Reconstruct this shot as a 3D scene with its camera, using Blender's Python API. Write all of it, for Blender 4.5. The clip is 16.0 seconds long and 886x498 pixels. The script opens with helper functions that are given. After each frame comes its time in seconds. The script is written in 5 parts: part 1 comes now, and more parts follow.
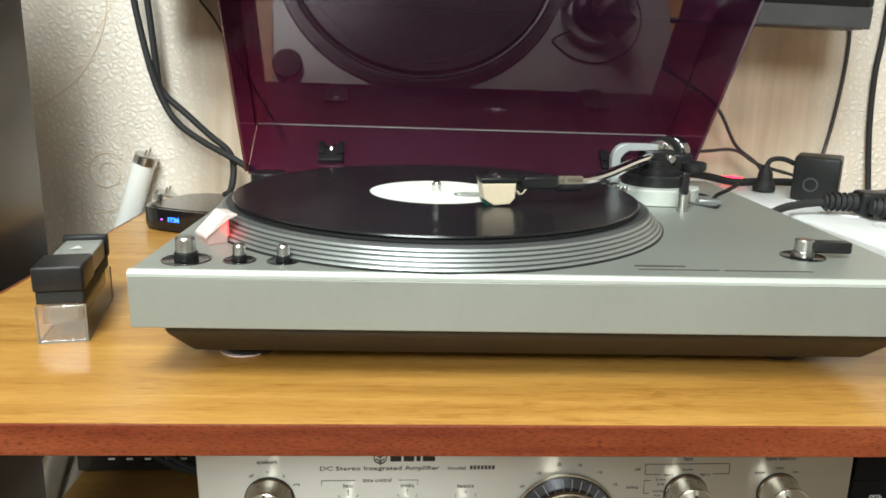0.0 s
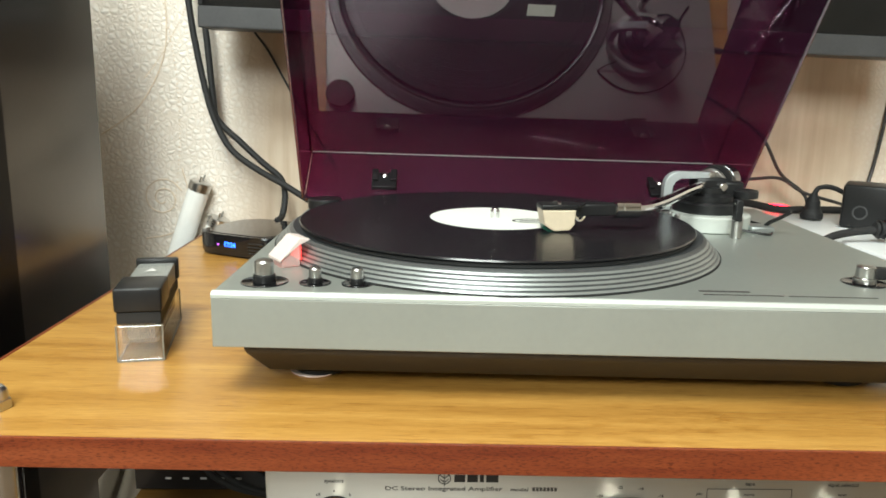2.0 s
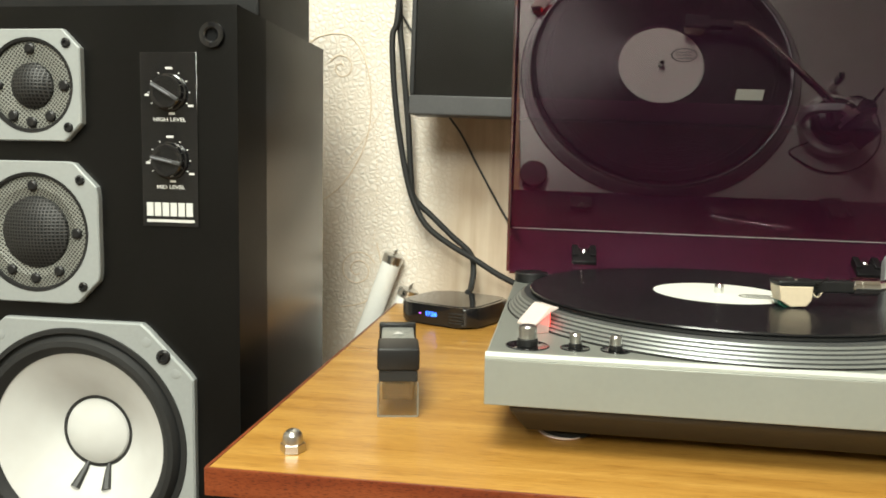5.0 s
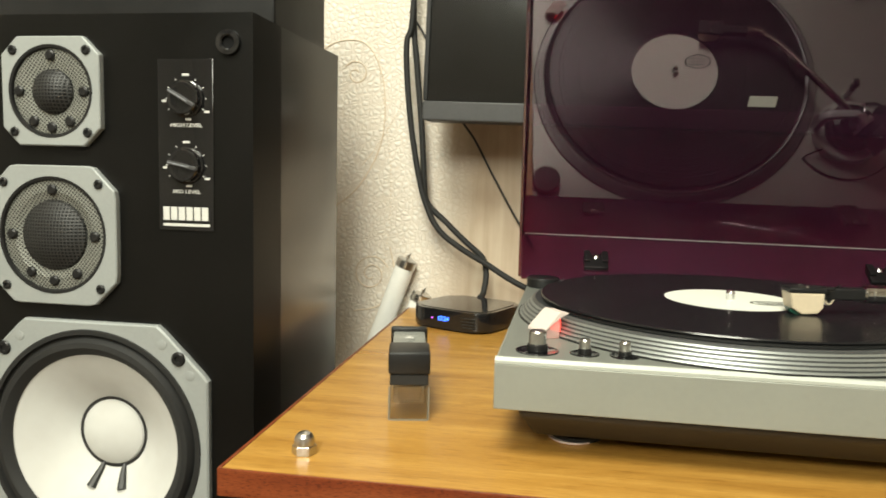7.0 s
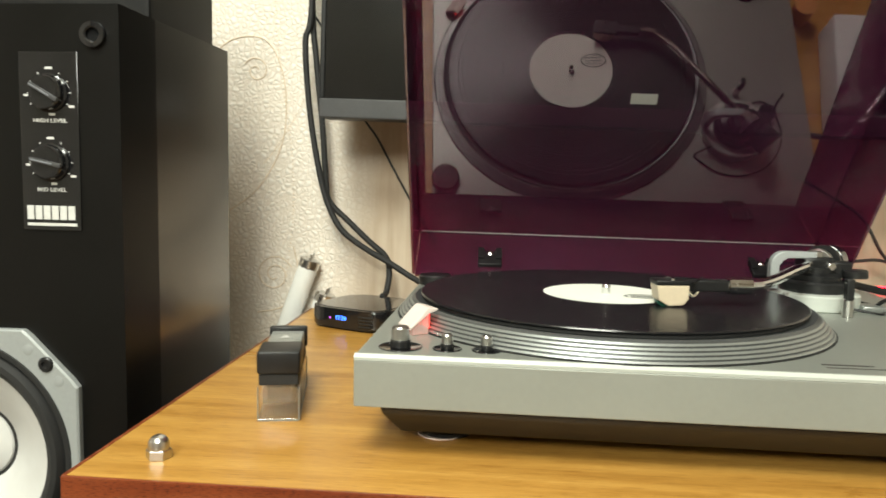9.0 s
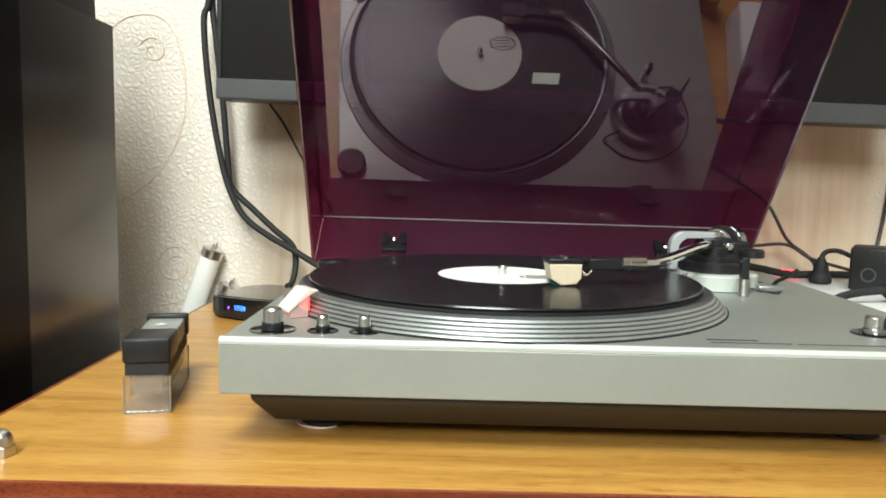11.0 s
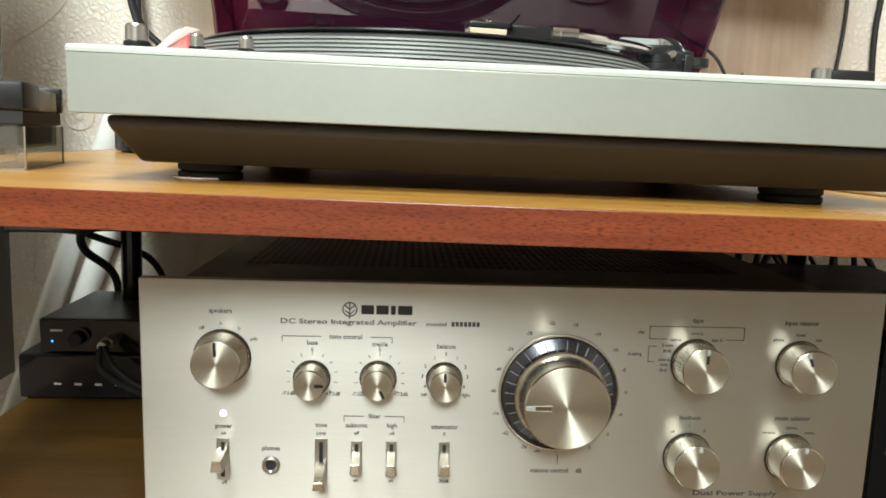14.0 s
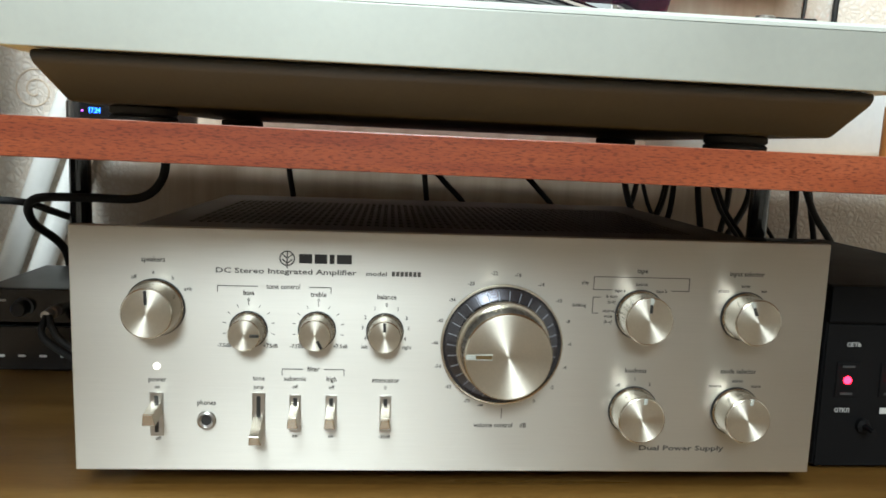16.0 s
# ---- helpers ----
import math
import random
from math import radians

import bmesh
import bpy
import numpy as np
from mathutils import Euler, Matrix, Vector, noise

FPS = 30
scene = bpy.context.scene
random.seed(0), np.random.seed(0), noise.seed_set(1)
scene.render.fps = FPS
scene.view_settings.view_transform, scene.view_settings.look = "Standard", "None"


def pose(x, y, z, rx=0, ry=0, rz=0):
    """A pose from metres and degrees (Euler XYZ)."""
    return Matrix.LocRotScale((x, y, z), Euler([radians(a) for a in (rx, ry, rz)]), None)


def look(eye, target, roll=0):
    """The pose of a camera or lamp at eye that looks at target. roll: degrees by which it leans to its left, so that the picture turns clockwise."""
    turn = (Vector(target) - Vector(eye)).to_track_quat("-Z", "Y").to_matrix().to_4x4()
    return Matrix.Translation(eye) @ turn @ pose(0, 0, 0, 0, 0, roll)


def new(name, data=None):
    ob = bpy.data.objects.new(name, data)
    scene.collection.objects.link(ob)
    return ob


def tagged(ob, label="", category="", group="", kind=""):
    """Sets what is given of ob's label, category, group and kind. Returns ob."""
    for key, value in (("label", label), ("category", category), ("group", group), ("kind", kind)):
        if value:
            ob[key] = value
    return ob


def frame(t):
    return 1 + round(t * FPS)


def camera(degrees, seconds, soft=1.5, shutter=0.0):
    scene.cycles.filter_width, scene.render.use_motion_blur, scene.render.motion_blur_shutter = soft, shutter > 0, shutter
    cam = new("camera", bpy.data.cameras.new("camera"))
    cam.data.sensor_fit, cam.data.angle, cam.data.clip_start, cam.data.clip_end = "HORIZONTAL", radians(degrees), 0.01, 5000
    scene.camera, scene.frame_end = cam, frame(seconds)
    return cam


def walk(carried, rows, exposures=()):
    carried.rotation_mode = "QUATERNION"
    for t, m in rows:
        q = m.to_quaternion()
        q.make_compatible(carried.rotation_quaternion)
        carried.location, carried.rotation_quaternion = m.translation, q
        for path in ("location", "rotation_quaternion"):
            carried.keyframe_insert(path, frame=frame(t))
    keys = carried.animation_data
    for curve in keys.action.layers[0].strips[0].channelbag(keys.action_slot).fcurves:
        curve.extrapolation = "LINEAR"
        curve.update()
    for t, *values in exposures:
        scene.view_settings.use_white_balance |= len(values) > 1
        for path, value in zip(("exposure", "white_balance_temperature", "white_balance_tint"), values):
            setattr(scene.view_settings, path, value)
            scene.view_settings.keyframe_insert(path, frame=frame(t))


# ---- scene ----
cam = camera(61.3, 16.0, soft=1.7, shutter=0.5)
PATH = [
    (0, (0.134, -0.435, 0.894), (0.219, 1.502, 0.406), 1.4),
    (0.5, (0.13, -0.437, 0.894), (0.213, 1.504, 0.42), 1.3),
    (1, (0.116, -0.443, 0.894), (0.181, 1.502, 0.434), 1.4),
    (1.5, (0.112, -0.446, 0.894), (0.154, 1.504, 0.452), 1.3),
    (2, (0.107, -0.448, 0.895), (0.127, 1.507, 0.476), 1.3),
    (2.5, (0.099, -0.451, 0.895), (0.09, 1.506, 0.482), 1.5),
    (3, (0.083, -0.458, 0.895), (0.048, 1.505, 0.51), 1.5),
    (3.5, (0.072, -0.463, 0.895), (0.012, 1.505, 0.543), 1.6),
    (4, (0.048, -0.478, 0.892), (-0.086, 1.501, 0.637), 1.2),
    (4.5, (0.027, -0.484, 0.895), (-0.196, 1.492, 0.678), 1.0),
    (4.7, (0.018, -0.486, 0.893), (-0.232, 1.486, 0.675), 1.1),
    (6.8, (0.015, -0.495, 0.893), (-0.313, 1.466, 0.682), 1.4),
    (7, (0.02, -0.493, 0.894), (-0.298, 1.47, 0.687), 1.4),
    (7.5, (0.032, -0.492, 0.893), (-0.254, 1.478, 0.701), 1.5),
    (8, (0.045, -0.488, 0.892), (-0.202, 1.489, 0.712), 1.4),
    (8.5, (0.058, -0.484, 0.891), (-0.153, 1.495, 0.699), 1.3),
    (9, (0.072, -0.482, 0.891), (-0.099, 1.501, 0.691), 1.2),
    (9.2, (0.079, -0.481, 0.895), (-0.076, 1.502, 0.689), 1.0),
    (11.5, (0.114, -0.447, 0.854), (0.128, 1.543, 0.655), 1.6),
    (12, (0.121, -0.436, 0.817), (0.154, 1.553, 0.607), 2.0),
    (12.5, (0.133, -0.423, 0.789), (0.184, 1.564, 0.561), 2.1),
    (13, (0.14, -0.42, 0.771), (0.209, 1.561, 0.506), 2.0),
    (13.5, (0.144, -0.419, 0.755), (0.227, 1.558, 0.464), 2.1),
    (14, (0.146, -0.416, 0.744), (0.247, 1.559, 0.448), 2.5),
    (14.5, (0.153, -0.417, 0.737), (0.27, 1.56, 0.455), 2.7),
    (15, (0.159, -0.415, 0.729), (0.287, 1.559, 0.439), 2.6),
    (15.5, (0.165, -0.412, 0.719), (0.308, 1.561, 0.427), 2.7),
    (16, (0.171, -0.414, 0.711), (0.319, 1.561, 0.437), 2.7),
]
walk(cam, [(t, look(eye, target, roll)) for t, eye, target, roll in PATH],
     exposures=[(0.0, -0.12, 6200, 10), (4.5, -0.12, 6800, 9), (7.0, -0.24, 7300, 9), (9.0, -0.20, 6950, 9), (11.5, -0.05, 6250, 10), (13.0, -0.04, 6450, 10), (14.0, 0.02, 6250, 10), (16.0, 0.08, 5820, 10)])

# ---- light and room ----
world = bpy.data.worlds.new("room_world")
world.use_nodes = True
world.node_tree.nodes["Background"].inputs[0].default_value = (0.02, 0.018, 0.015, 1)
scene.world = world


def lamp(name, place, target, power, size, colour):
    data = bpy.data.lights.new(name, "AREA")
    data.shape, data.size, data.energy, data.color = "DISK", size, power, colour
    ob = new(name, data)
    ob.matrix_world = look(place, target)
    return ob


lamp("ceiling_lamp_light", (-0.20, -0.95, 2.42), (-0.05, -0.1, 0.7), 56, 0.8, (0.94, 1.0, 0.93))
# Added fill light, no such lamp seen; it evens the amplifier's shaded panel.
lamp("rear_fill_light", (-0.12, -2.50, 2.30), (0.0, -0.2, 0.6), 76, 1.0, (0.94, 1.0, 0.93))


# ---- material helpers ----
def shader(name):
    m = bpy.data.materials.new(name)
    m.use_nodes = True
    return m, m.node_tree.nodes, m.node_tree.links, m.node_tree.nodes["Principled BSDF"]


def coords(nodes, links, scale=(1, 1, 1), kind="Object"):
    tc, mp = nodes.new("ShaderNodeTexCoord"), nodes.new("ShaderNodeMapping")
    mp.inputs["Scale"].default_value = scale
    links.new(tc.outputs[kind], mp.inputs["Vector"])
    return mp.outputs["Vector"]


def noise_tex(nodes, links, vec, scale, detail=4.0, rough=0.55):
    n = nodes.new("ShaderNodeTexNoise")
    n.inputs["Scale"].default_value, n.inputs["Detail"].default_value, n.inputs["Roughness"].default_value = scale, detail, rough
    links.new(vec, n.inputs["Vector"])
    return n.outputs["Fac"]


def ramp(nodes, links, fac, stops):
    r = nodes.new("ShaderNodeValToRGB")
    while len(r.color_ramp.elements) < len(stops):
        r.color_ramp.elements.new(0.5)
    for e, (p, c) in zip(r.color_ramp.elements, stops):
        e.position, e.color = p, (*c, 1)
    links.new(fac, r.inputs["Fac"])
    return r.outputs["Color"]


def maths(nodes, links, op, a, b=0.0, clamp=False):
    n = nodes.new("ShaderNodeMath")
    n.operation, n.use_clamp = op, clamp
    for i, v in enumerate((a, b)):
        if isinstance(v, (int, float)):
            n.inputs[i].default_value = v
        else:
            links.new(v, n.inputs[i])
    return n.outputs[0]


def blend(nodes, links, fac, a, b, mode="MIX"):
    n = nodes.new("ShaderNodeMix")
    n.data_type, n.blend_type = "RGBA", mode
    for i, v in ((0, fac), (6, a), (7, b)):
        if isinstance(v, (int, float)):
            n.inputs[i].default_value = v
        elif isinstance(v, tuple):
            n.inputs[i].default_value = (*v, 1)
        else:
            links.new(v, n.inputs[i])
    return n.outputs[2]


def relief(nodes, links, height, b, strength=0.3, distance=0.001):
    n = nodes.new("ShaderNodeBump")
    n.inputs["Strength"].default_value, n.inputs["Distance"].default_value = strength, distance
    links.new(height, n.inputs["Height"])
    links.new(n.outputs["Normal"], b.inputs["Normal"])


def plain(name, colour, rough=0.5, metal=0.0, vary=0.15, scale=60.0, bump=0.05, coat=0.0, spec=0.5):
    """A surface with fine grain, broad wear in its colour and gloss, and a little relief."""
    m, nodes, links, b = shader(name)
    v = coords(nodes, links)
    fine, broad = noise_tex(nodes, links, v, scale * 8, 3), noise_tex(nodes, links, v, scale * 0.35, 4)
    both = maths(nodes, links, "ADD", maths(nodes, links, "MULTIPLY", fine, 0.4), maths(nodes, links, "MULTIPLY", broad, 0.6))
    lo, hi = tuple(c * (1 - vary) for c in colour), tuple(min(1, c * (1 + vary)) for c in colour)
    links.new(ramp(nodes, links, both, [(0.3, lo), (0.7, hi)]), b.inputs["Base Color"])
    r = maths(nodes, links, "ADD", maths(nodes, links, "MULTIPLY", broad, 0.16), rough - 0.08, True)
    links.new(r, b.inputs["Roughness"])
    b.inputs["Metallic"].default_value, b.inputs["Coat Weight"].default_value = metal, coat
    b.inputs["Specular IOR Level"].default_value = spec
    if bump:
        relief(nodes, links, fine, b, bump, 0.0006)
    return m


def radial_way(nodes, links, b):
    """Stretches the gloss along the radius, as on turned metal or a grooved disc."""
    flat, turn = nodes.new("ShaderNodeVectorMath"), nodes.new("ShaderNodeVectorTransform")
    flat.operation = "MULTIPLY"
    flat.inputs[1].default_value = (1, 1, 0)
    links.new(coords(nodes, links), flat.inputs[0])
    turn.vector_type, turn.convert_from, turn.convert_to = "VECTOR", "OBJECT", "WORLD"
    links.new(flat.outputs[0], turn.inputs[0])
    links.new(turn.outputs[0], b.inputs["Tangent"])


def brushed(name, colour, rough, aniso, radial=False, way=(0, 0, 1), lines=(30, 2500, 2500)):
    m, nodes, links, b = shader(name)
    v = coords(nodes, links, lines)
    n = noise_tex(nodes, links, v, 1.0, 2)
    broad = noise_tex(nodes, links, coords(nodes, links), 9, 3)
    links.new(ramp(nodes, links, maths(nodes, links, "ADD", maths(nodes, links, "MULTIPLY", n, 0.6), maths(nodes, links, "MULTIPLY", broad, 0.4)),
                   [(0.25, tuple(c * 0.93 for c in colour)), (0.75, tuple(min(1, c * 1.05) for c in colour))]), b.inputs["Base Color"])
    links.new(maths(nodes, links, "ADD", maths(nodes, links, "MULTIPLY", n, 0.1), rough - 0.05), b.inputs["Roughness"])
    b.inputs["Metallic"].default_value, b.inputs["Anisotropic"].default_value = 1.0, aniso
    if radial:
        radial_way(nodes, links, b)
    else:
        t = nodes.new("ShaderNodeCombineXYZ")
        for i in range(3):
            t.inputs[i].default_value = way[i]
        links.new(t.outputs[0], b.inputs["Tangent"])
    return m


def glow(name, colour, strength):
    m, nodes, links, b = shader(name)
    b.inputs["Base Color"].default_value = (*colour, 1)
    b.inputs["Emission Color"].default_value = (*colour, 1)
    b.inputs["Emission Strength"].default_value = strength
    return m


def see_through(name, tint, gloss, rough=0.02, coat_tint=(1, 1, 1), haze=0.0, haze_tint=(1, 1, 1)):
    """Thin clear plastic: part mirror, part tinted window."""
    m, nodes, links, b = shader(name)
    nodes.remove(b)
    g, t, mix = nodes.new("ShaderNodeBsdfGlossy"), nodes.new("ShaderNodeBsdfTransparent"), nodes.new("ShaderNodeMixShader")
    g.inputs["Roughness"].default_value = rough
    g.inputs["Color"].default_value = (*coat_tint, 1)
    t.inputs["Color"].default_value = (*tint, 1)
    f = noise_tex(nodes, links, coords(nodes, links), 14, 4)
    links.new(maths(nodes, links, "ADD", maths(nodes, links, "MULTIPLY", f, gloss * 0.25), gloss * 0.87), mix.inputs[0])
    links.new(t.outputs[0], mix.inputs[1])
    links.new(g.outputs[0], mix.inputs[2])
    last = mix
    if haze:     # diffuse share: scratches and dust on the lid, painted glow on the strobe housing
        d, last = nodes.new("ShaderNodeBsdfDiffuse"), nodes.new("ShaderNodeMixShader")
        d.inputs["Color"].default_value = (*haze_tint, 1)
        links.new(maths(nodes, links, "MULTIPLY", noise_tex(nodes, links, coords(nodes, links), 6, 5), haze * 2), last.inputs[0])
        links.new(mix.outputs[0], last.inputs[1])
        links.new(d.outputs[0], last.inputs[2])
    links.new(last.outputs[0], nodes["Material Output"].inputs[0])
    return m


def wood_top(name="honey_wood_laminate", deep=1.0):
    """Honey-brown laminate: long grain, broad bands, cross-grain ripple and fine dark pores."""
    m, nodes, links, b = shader(name)
    grain = noise_tex(nodes, links, coords(nodes, links, (4, 60, 60)), 1.0, 6, 0.6)
    fine = noise_tex(nodes, links, coords(nodes, links, (70, 1100, 1100)), 1.0, 5, 0.75)
    band = noise_tex(nodes, links, coords(nodes, links, (1.6, 14, 14)), 1.0, 3)
    ripple = noise_tex(nodes, links, coords(nodes, links, (55, 150, 150)), 1.0, 3, 0.6)
    where = noise_tex(nodes, links, coords(nodes, links, (6, 16, 16)), 1.0, 2)
    pores = noise_tex(nodes, links, coords(nodes, links, (45, 700, 700)), 1.0, 2, 0.5)
    mix = maths(nodes, links, "ADD", maths(nodes, links, "MULTIPLY", grain, 0.36), maths(nodes, links, "ADD", maths(nodes, links, "MULTIPLY", fine, 0.34), maths(nodes, links, "MULTIPLY", band, 0.3)))
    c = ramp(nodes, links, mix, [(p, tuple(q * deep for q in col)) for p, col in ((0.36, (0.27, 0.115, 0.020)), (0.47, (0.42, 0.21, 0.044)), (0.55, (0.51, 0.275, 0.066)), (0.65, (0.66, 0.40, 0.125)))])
    pale = ramp(nodes, links, maths(nodes, links, "MULTIPLY", ripple, where), [(0.24, (1, 1, 1)), (0.36, (1.0, 1.0, 1.0)), (0.46, (0.80, 0.74, 0.62))])
    c = blend(nodes, links, 1.0, c, pale, "MULTIPLY")
    dark = ramp(nodes, links, pores, [(0.30, (0.66, 0.56, 0.44)), (0.40, (1, 1, 1))])
    links.new(blend(nodes, links, 0.8, c, dark, "MULTIPLY"), b.inputs["Base Color"])
    links.new(maths(nodes, links, "ADD", maths(nodes, links, "MULTIPLY", band, 0.2), 0.2), b.inputs["Roughness"])
    relief(nodes, links, fine, b, 0.08, 0.0004)
    return m


def wood_edge():
    m, nodes, links, b = shader("mahogany_edge_veneer")
    base = noise_tex(nodes, links, coords(nodes, links, (10, 120, 120)), 1.0, 5, 0.6)
    flecks = noise_tex(nodes, links, coords(nodes, links, (300, 1900, 1700)), 1.0, 3, 0.6)
    wide = noise_tex(nodes, links, coords(nodes, links, (5, 30, 60)), 1.0, 3)
    c = ramp(nodes, links, maths(nodes, links, "ADD", maths(nodes, links, "MULTIPLY", base, 0.6), maths(nodes, links, "MULTIPLY", wide, 0.4)),
             [(0.32, (0.135, 0.022, 0.009)), (0.52, (0.215, 0.047, 0.015)), (0.7, (0.29, 0.075, 0.028))])
    f = ramp(nodes, links, flecks, [(0.36, (0.46, 0.34, 0.30)), (0.5, (1, 1, 1))])
    links.new(blend(nodes, links, 1.0, c, f, "MULTIPLY"), b.inputs["Base Color"])
    b.inputs["Roughness"].default_value = 0.30
    b.inputs["Coat Weight"].default_value, b.inputs["Coat Roughness"].default_value = 0.2, 0.22
    relief(nodes, links, flecks, b, 0.12, 0.0004)
    return m


def wallpaper():
    """Cream embossed paper: pebbled stripes with wavy edges beside smoother peach ones."""
    m, nodes, links, b = shader("embossed_wallpaper")
    v = coords(nodes, links)
    sep = nodes.new("ShaderNodeSeparateXYZ")
    links.new(v, sep.inputs[0])
    wob = noise_tex(nodes, links, coords(nodes, links, (1, 1, 5)), 1.6, 2)
    x = maths(nodes, links, "ADD", sep.outputs[0], maths(nodes, links, "MULTIPLY", maths(nodes, links, "SUBTRACT", wob, 0.5), 0.12))
    west = maths(nodes, links, "ADD", maths(nodes, links, "MULTIPLY", x, -16.0), -1.6, True)
    east = maths(nodes, links, "ADD", maths(nodes, links, "MULTIPLY", x, 16.0), -9.9, True)
    peb = maths(nodes, links, "ADD", west, east, True)
    warp = nodes.new("ShaderNodeTexNoise")
    warp.inputs["Scale"].default_value = 60
    links.new(v, warp.inputs["Vector"])
    mixv = nodes.new("ShaderNodeVectorMath")
    mixv.operation = "MULTIPLY_ADD"
    links.new(warp.outputs["Color"], mixv.inputs[0])
    mixv.inputs[1].default_value = (0.010, 0.010, 0.010)
    links.new(v, mixv.inputs[2])
    vor = nodes.new("ShaderNodeTexVoronoi")
    vor.feature = "DISTANCE_TO_EDGE"
    vor.inputs["Scale"].default_value = 138
    links.new(mixv.outputs[0], vor.inputs["Vector"])
    cell = ramp(nodes, links, vor.outputs["Distance"], [(0.0, (0, 0, 0)), (0.42, (1, 1, 1))])
    streak = noise_tex(nodes, links, coords(nodes, links, (55, 55, 3.5)), 1.0, 4)
    spots = noise_tex(nodes, links, v, 11, 3)
    fine = noise_tex(nodes, links, v, 420, 3)
    smooth = ramp(nodes, links, maths(nodes, links, "ADD", maths(nodes, links, "MULTIPLY", streak, 0.5), maths(nodes, links, "MULTIPLY", spots, 0.5)),
                  [(0.36, (0.46, 0.35, 0.25)), (0.5, (0.56, 0.45, 0.34)), (0.64, (0.66, 0.57, 0.45))])
    # Gaps between pebbles coloured darker, standing in for their shading.
    rough = blend(nodes, links, cell, (0.71, 0.645, 0.57), (0.81, 0.78, 0.73))
    rough = blend(nodes, links, maths(nodes, links, "MULTIPLY", spots, 0.35), rough, (0.68, 0.54, 0.39))
    links.new(blend(nodes, links, peb, smooth, rough), b.inputs["Base Color"])
    h = maths(nodes, links, "MULTIPLY", nodes_value(nodes, links, cell), peb)
    h = maths(nodes, links, "ADD", h, maths(nodes, links, "ADD", maths(nodes, links, "MULTIPLY", fine, 0.12), maths(nodes, links, "MULTIPLY", streak, 0.3)))
    relief(nodes, links, h, b, 0.62, 0.0015)
    b.inputs["Roughness"].default_value = 0.55
    b.inputs["Specular IOR Level"].default_value = 0.4
    return m


def nodes_value(nodes, links, colour):
    n = nodes.new("ShaderNodeRGBToBW")
    links.new(colour, n.inputs[0])
    return n.outputs[0]


def vinyl():
    """Black record: fine concentric grooves about the object's own axis."""
    m, nodes, links, b = shader("record_vinyl")
    v = coords(nodes, links)
    flat = nodes.new("ShaderNodeVectorMath")
    flat.operation = "MULTIPLY"
    flat.inputs[1].default_value = (1, 1, 0)
    links.new(v, flat.inputs[0])
    ln = nodes.new("ShaderNodeVectorMath")
    ln.operation = "LENGTH"
    links.new(flat.outputs[0], ln.inputs[0])
    r = ln.outputs["Value"]
    cmb = nodes.new("ShaderNodeCombineXYZ")
    links.new(maths(nodes, links, "MULTIPLY", r, 420.0), cmb.inputs[0])
    tracks = noise_tex(nodes, links, cmb.outputs[0], 1.0, 3)
    links.new(ramp(nodes, links, tracks, [(0.35, (0.006, 0.006, 0.007)), (0.65, (0.016, 0.016, 0.018))]), b.inputs["Base Color"])
    links.new(maths(nodes, links, "ADD", maths(nodes, links, "MULTIPLY", tracks, 0.12), 0.18), b.inputs["Roughness"])
    b.inputs["Anisotropic"].default_value = 0.7
    radial_way(nodes, links, b)
    return m


def mesh_cloth(name, dark, light, scale, turn=0.0):
    """Fine woven protective mesh."""
    m, nodes, links, b = shader(name)
    tc, mp = nodes.new("ShaderNodeTexCoord"), nodes.new("ShaderNodeMapping")
    mp.inputs["Rotation"].default_value = (0, 0, radians(turn))
    links.new(tc.outputs["Object"], mp.inputs["Vector"])
    v = mp.outputs["Vector"]
    wv = []
    for axis in ("X", "Y"):
        w = nodes.new("ShaderNodeTexWave")
        w.bands_direction = axis
        w.inputs["Scale"].default_value = scale
        links.new(v, w.inputs["Vector"])
        wv.append(w.outputs["Fac"])
    f = maths(nodes, links, "MAXIMUM", *wv)
    links.new(ramp(nodes, links, f, [(0.55, dark), (0.9, light)]), b.inputs["Base Color"])
    b.inputs["Roughness"].default_value, b.inputs["Metallic"].default_value = 0.5, 0.4
    relief(nodes, links, f, b, 0.5, 0.0006)
    return m


def cone_paper():
    m, nodes, links, b = shader("white_paper_cone")
    n = noise_tex(nodes, links, coords(nodes, links), 700, 4)
    w = noise_tex(nodes, links, coords(nodes, links), 14, 4)
    links.new(ramp(nodes, links, w, [(0.3, (0.54, 0.53, 0.51)), (0.7, (0.64, 0.645, 0.63))]), b.inputs["Base Color"])
    b.inputs["Roughness"].default_value = 0.75
    relief(nodes, links, n, b, 0.2, 0.0004)
    return m


M_TOP, M_EDGE, M_WALL = wood_top(deep=1.0), wood_edge(), wallpaper()
# Same laminate at 0.30 brightness: the shade under the top board, in its colour.
M_LOW = wood_top("shaded_wood_lower_board", 0.30)
M_PLASTER = plain("pale_plaster", (0.60, 0.56, 0.50), 0.8, scale=6)
M_WHITEWALL = plain("bounce_white_wall", (0.76, 0.74, 0.69), 0.8, scale=6)
M_FLOOR = plain("brown_floor_boards", (0.13, 0.085, 0.05), 0.4, scale=8)
M_SILVER = plain("silver_plinth_paint", (0.33, 0.35, 0.32), 0.42, 0.55, 0.05, 30, 0.04)
M_FRONT = plain("silver_plinth_front", (0.355, 0.37, 0.335), 0.45, 0.45, 0.04, 30, 0.04)
M_BRIGHT = plain("whitened_aluminium", (0.52, 0.55, 0.51), 0.45, 0.25, 0.04, 40, 0.02)
M_BASE = plain("dark_brown_plastic_base", (0.021, 0.020, 0.019), 0.46, 0.0, 0.2, 50, 0.1)
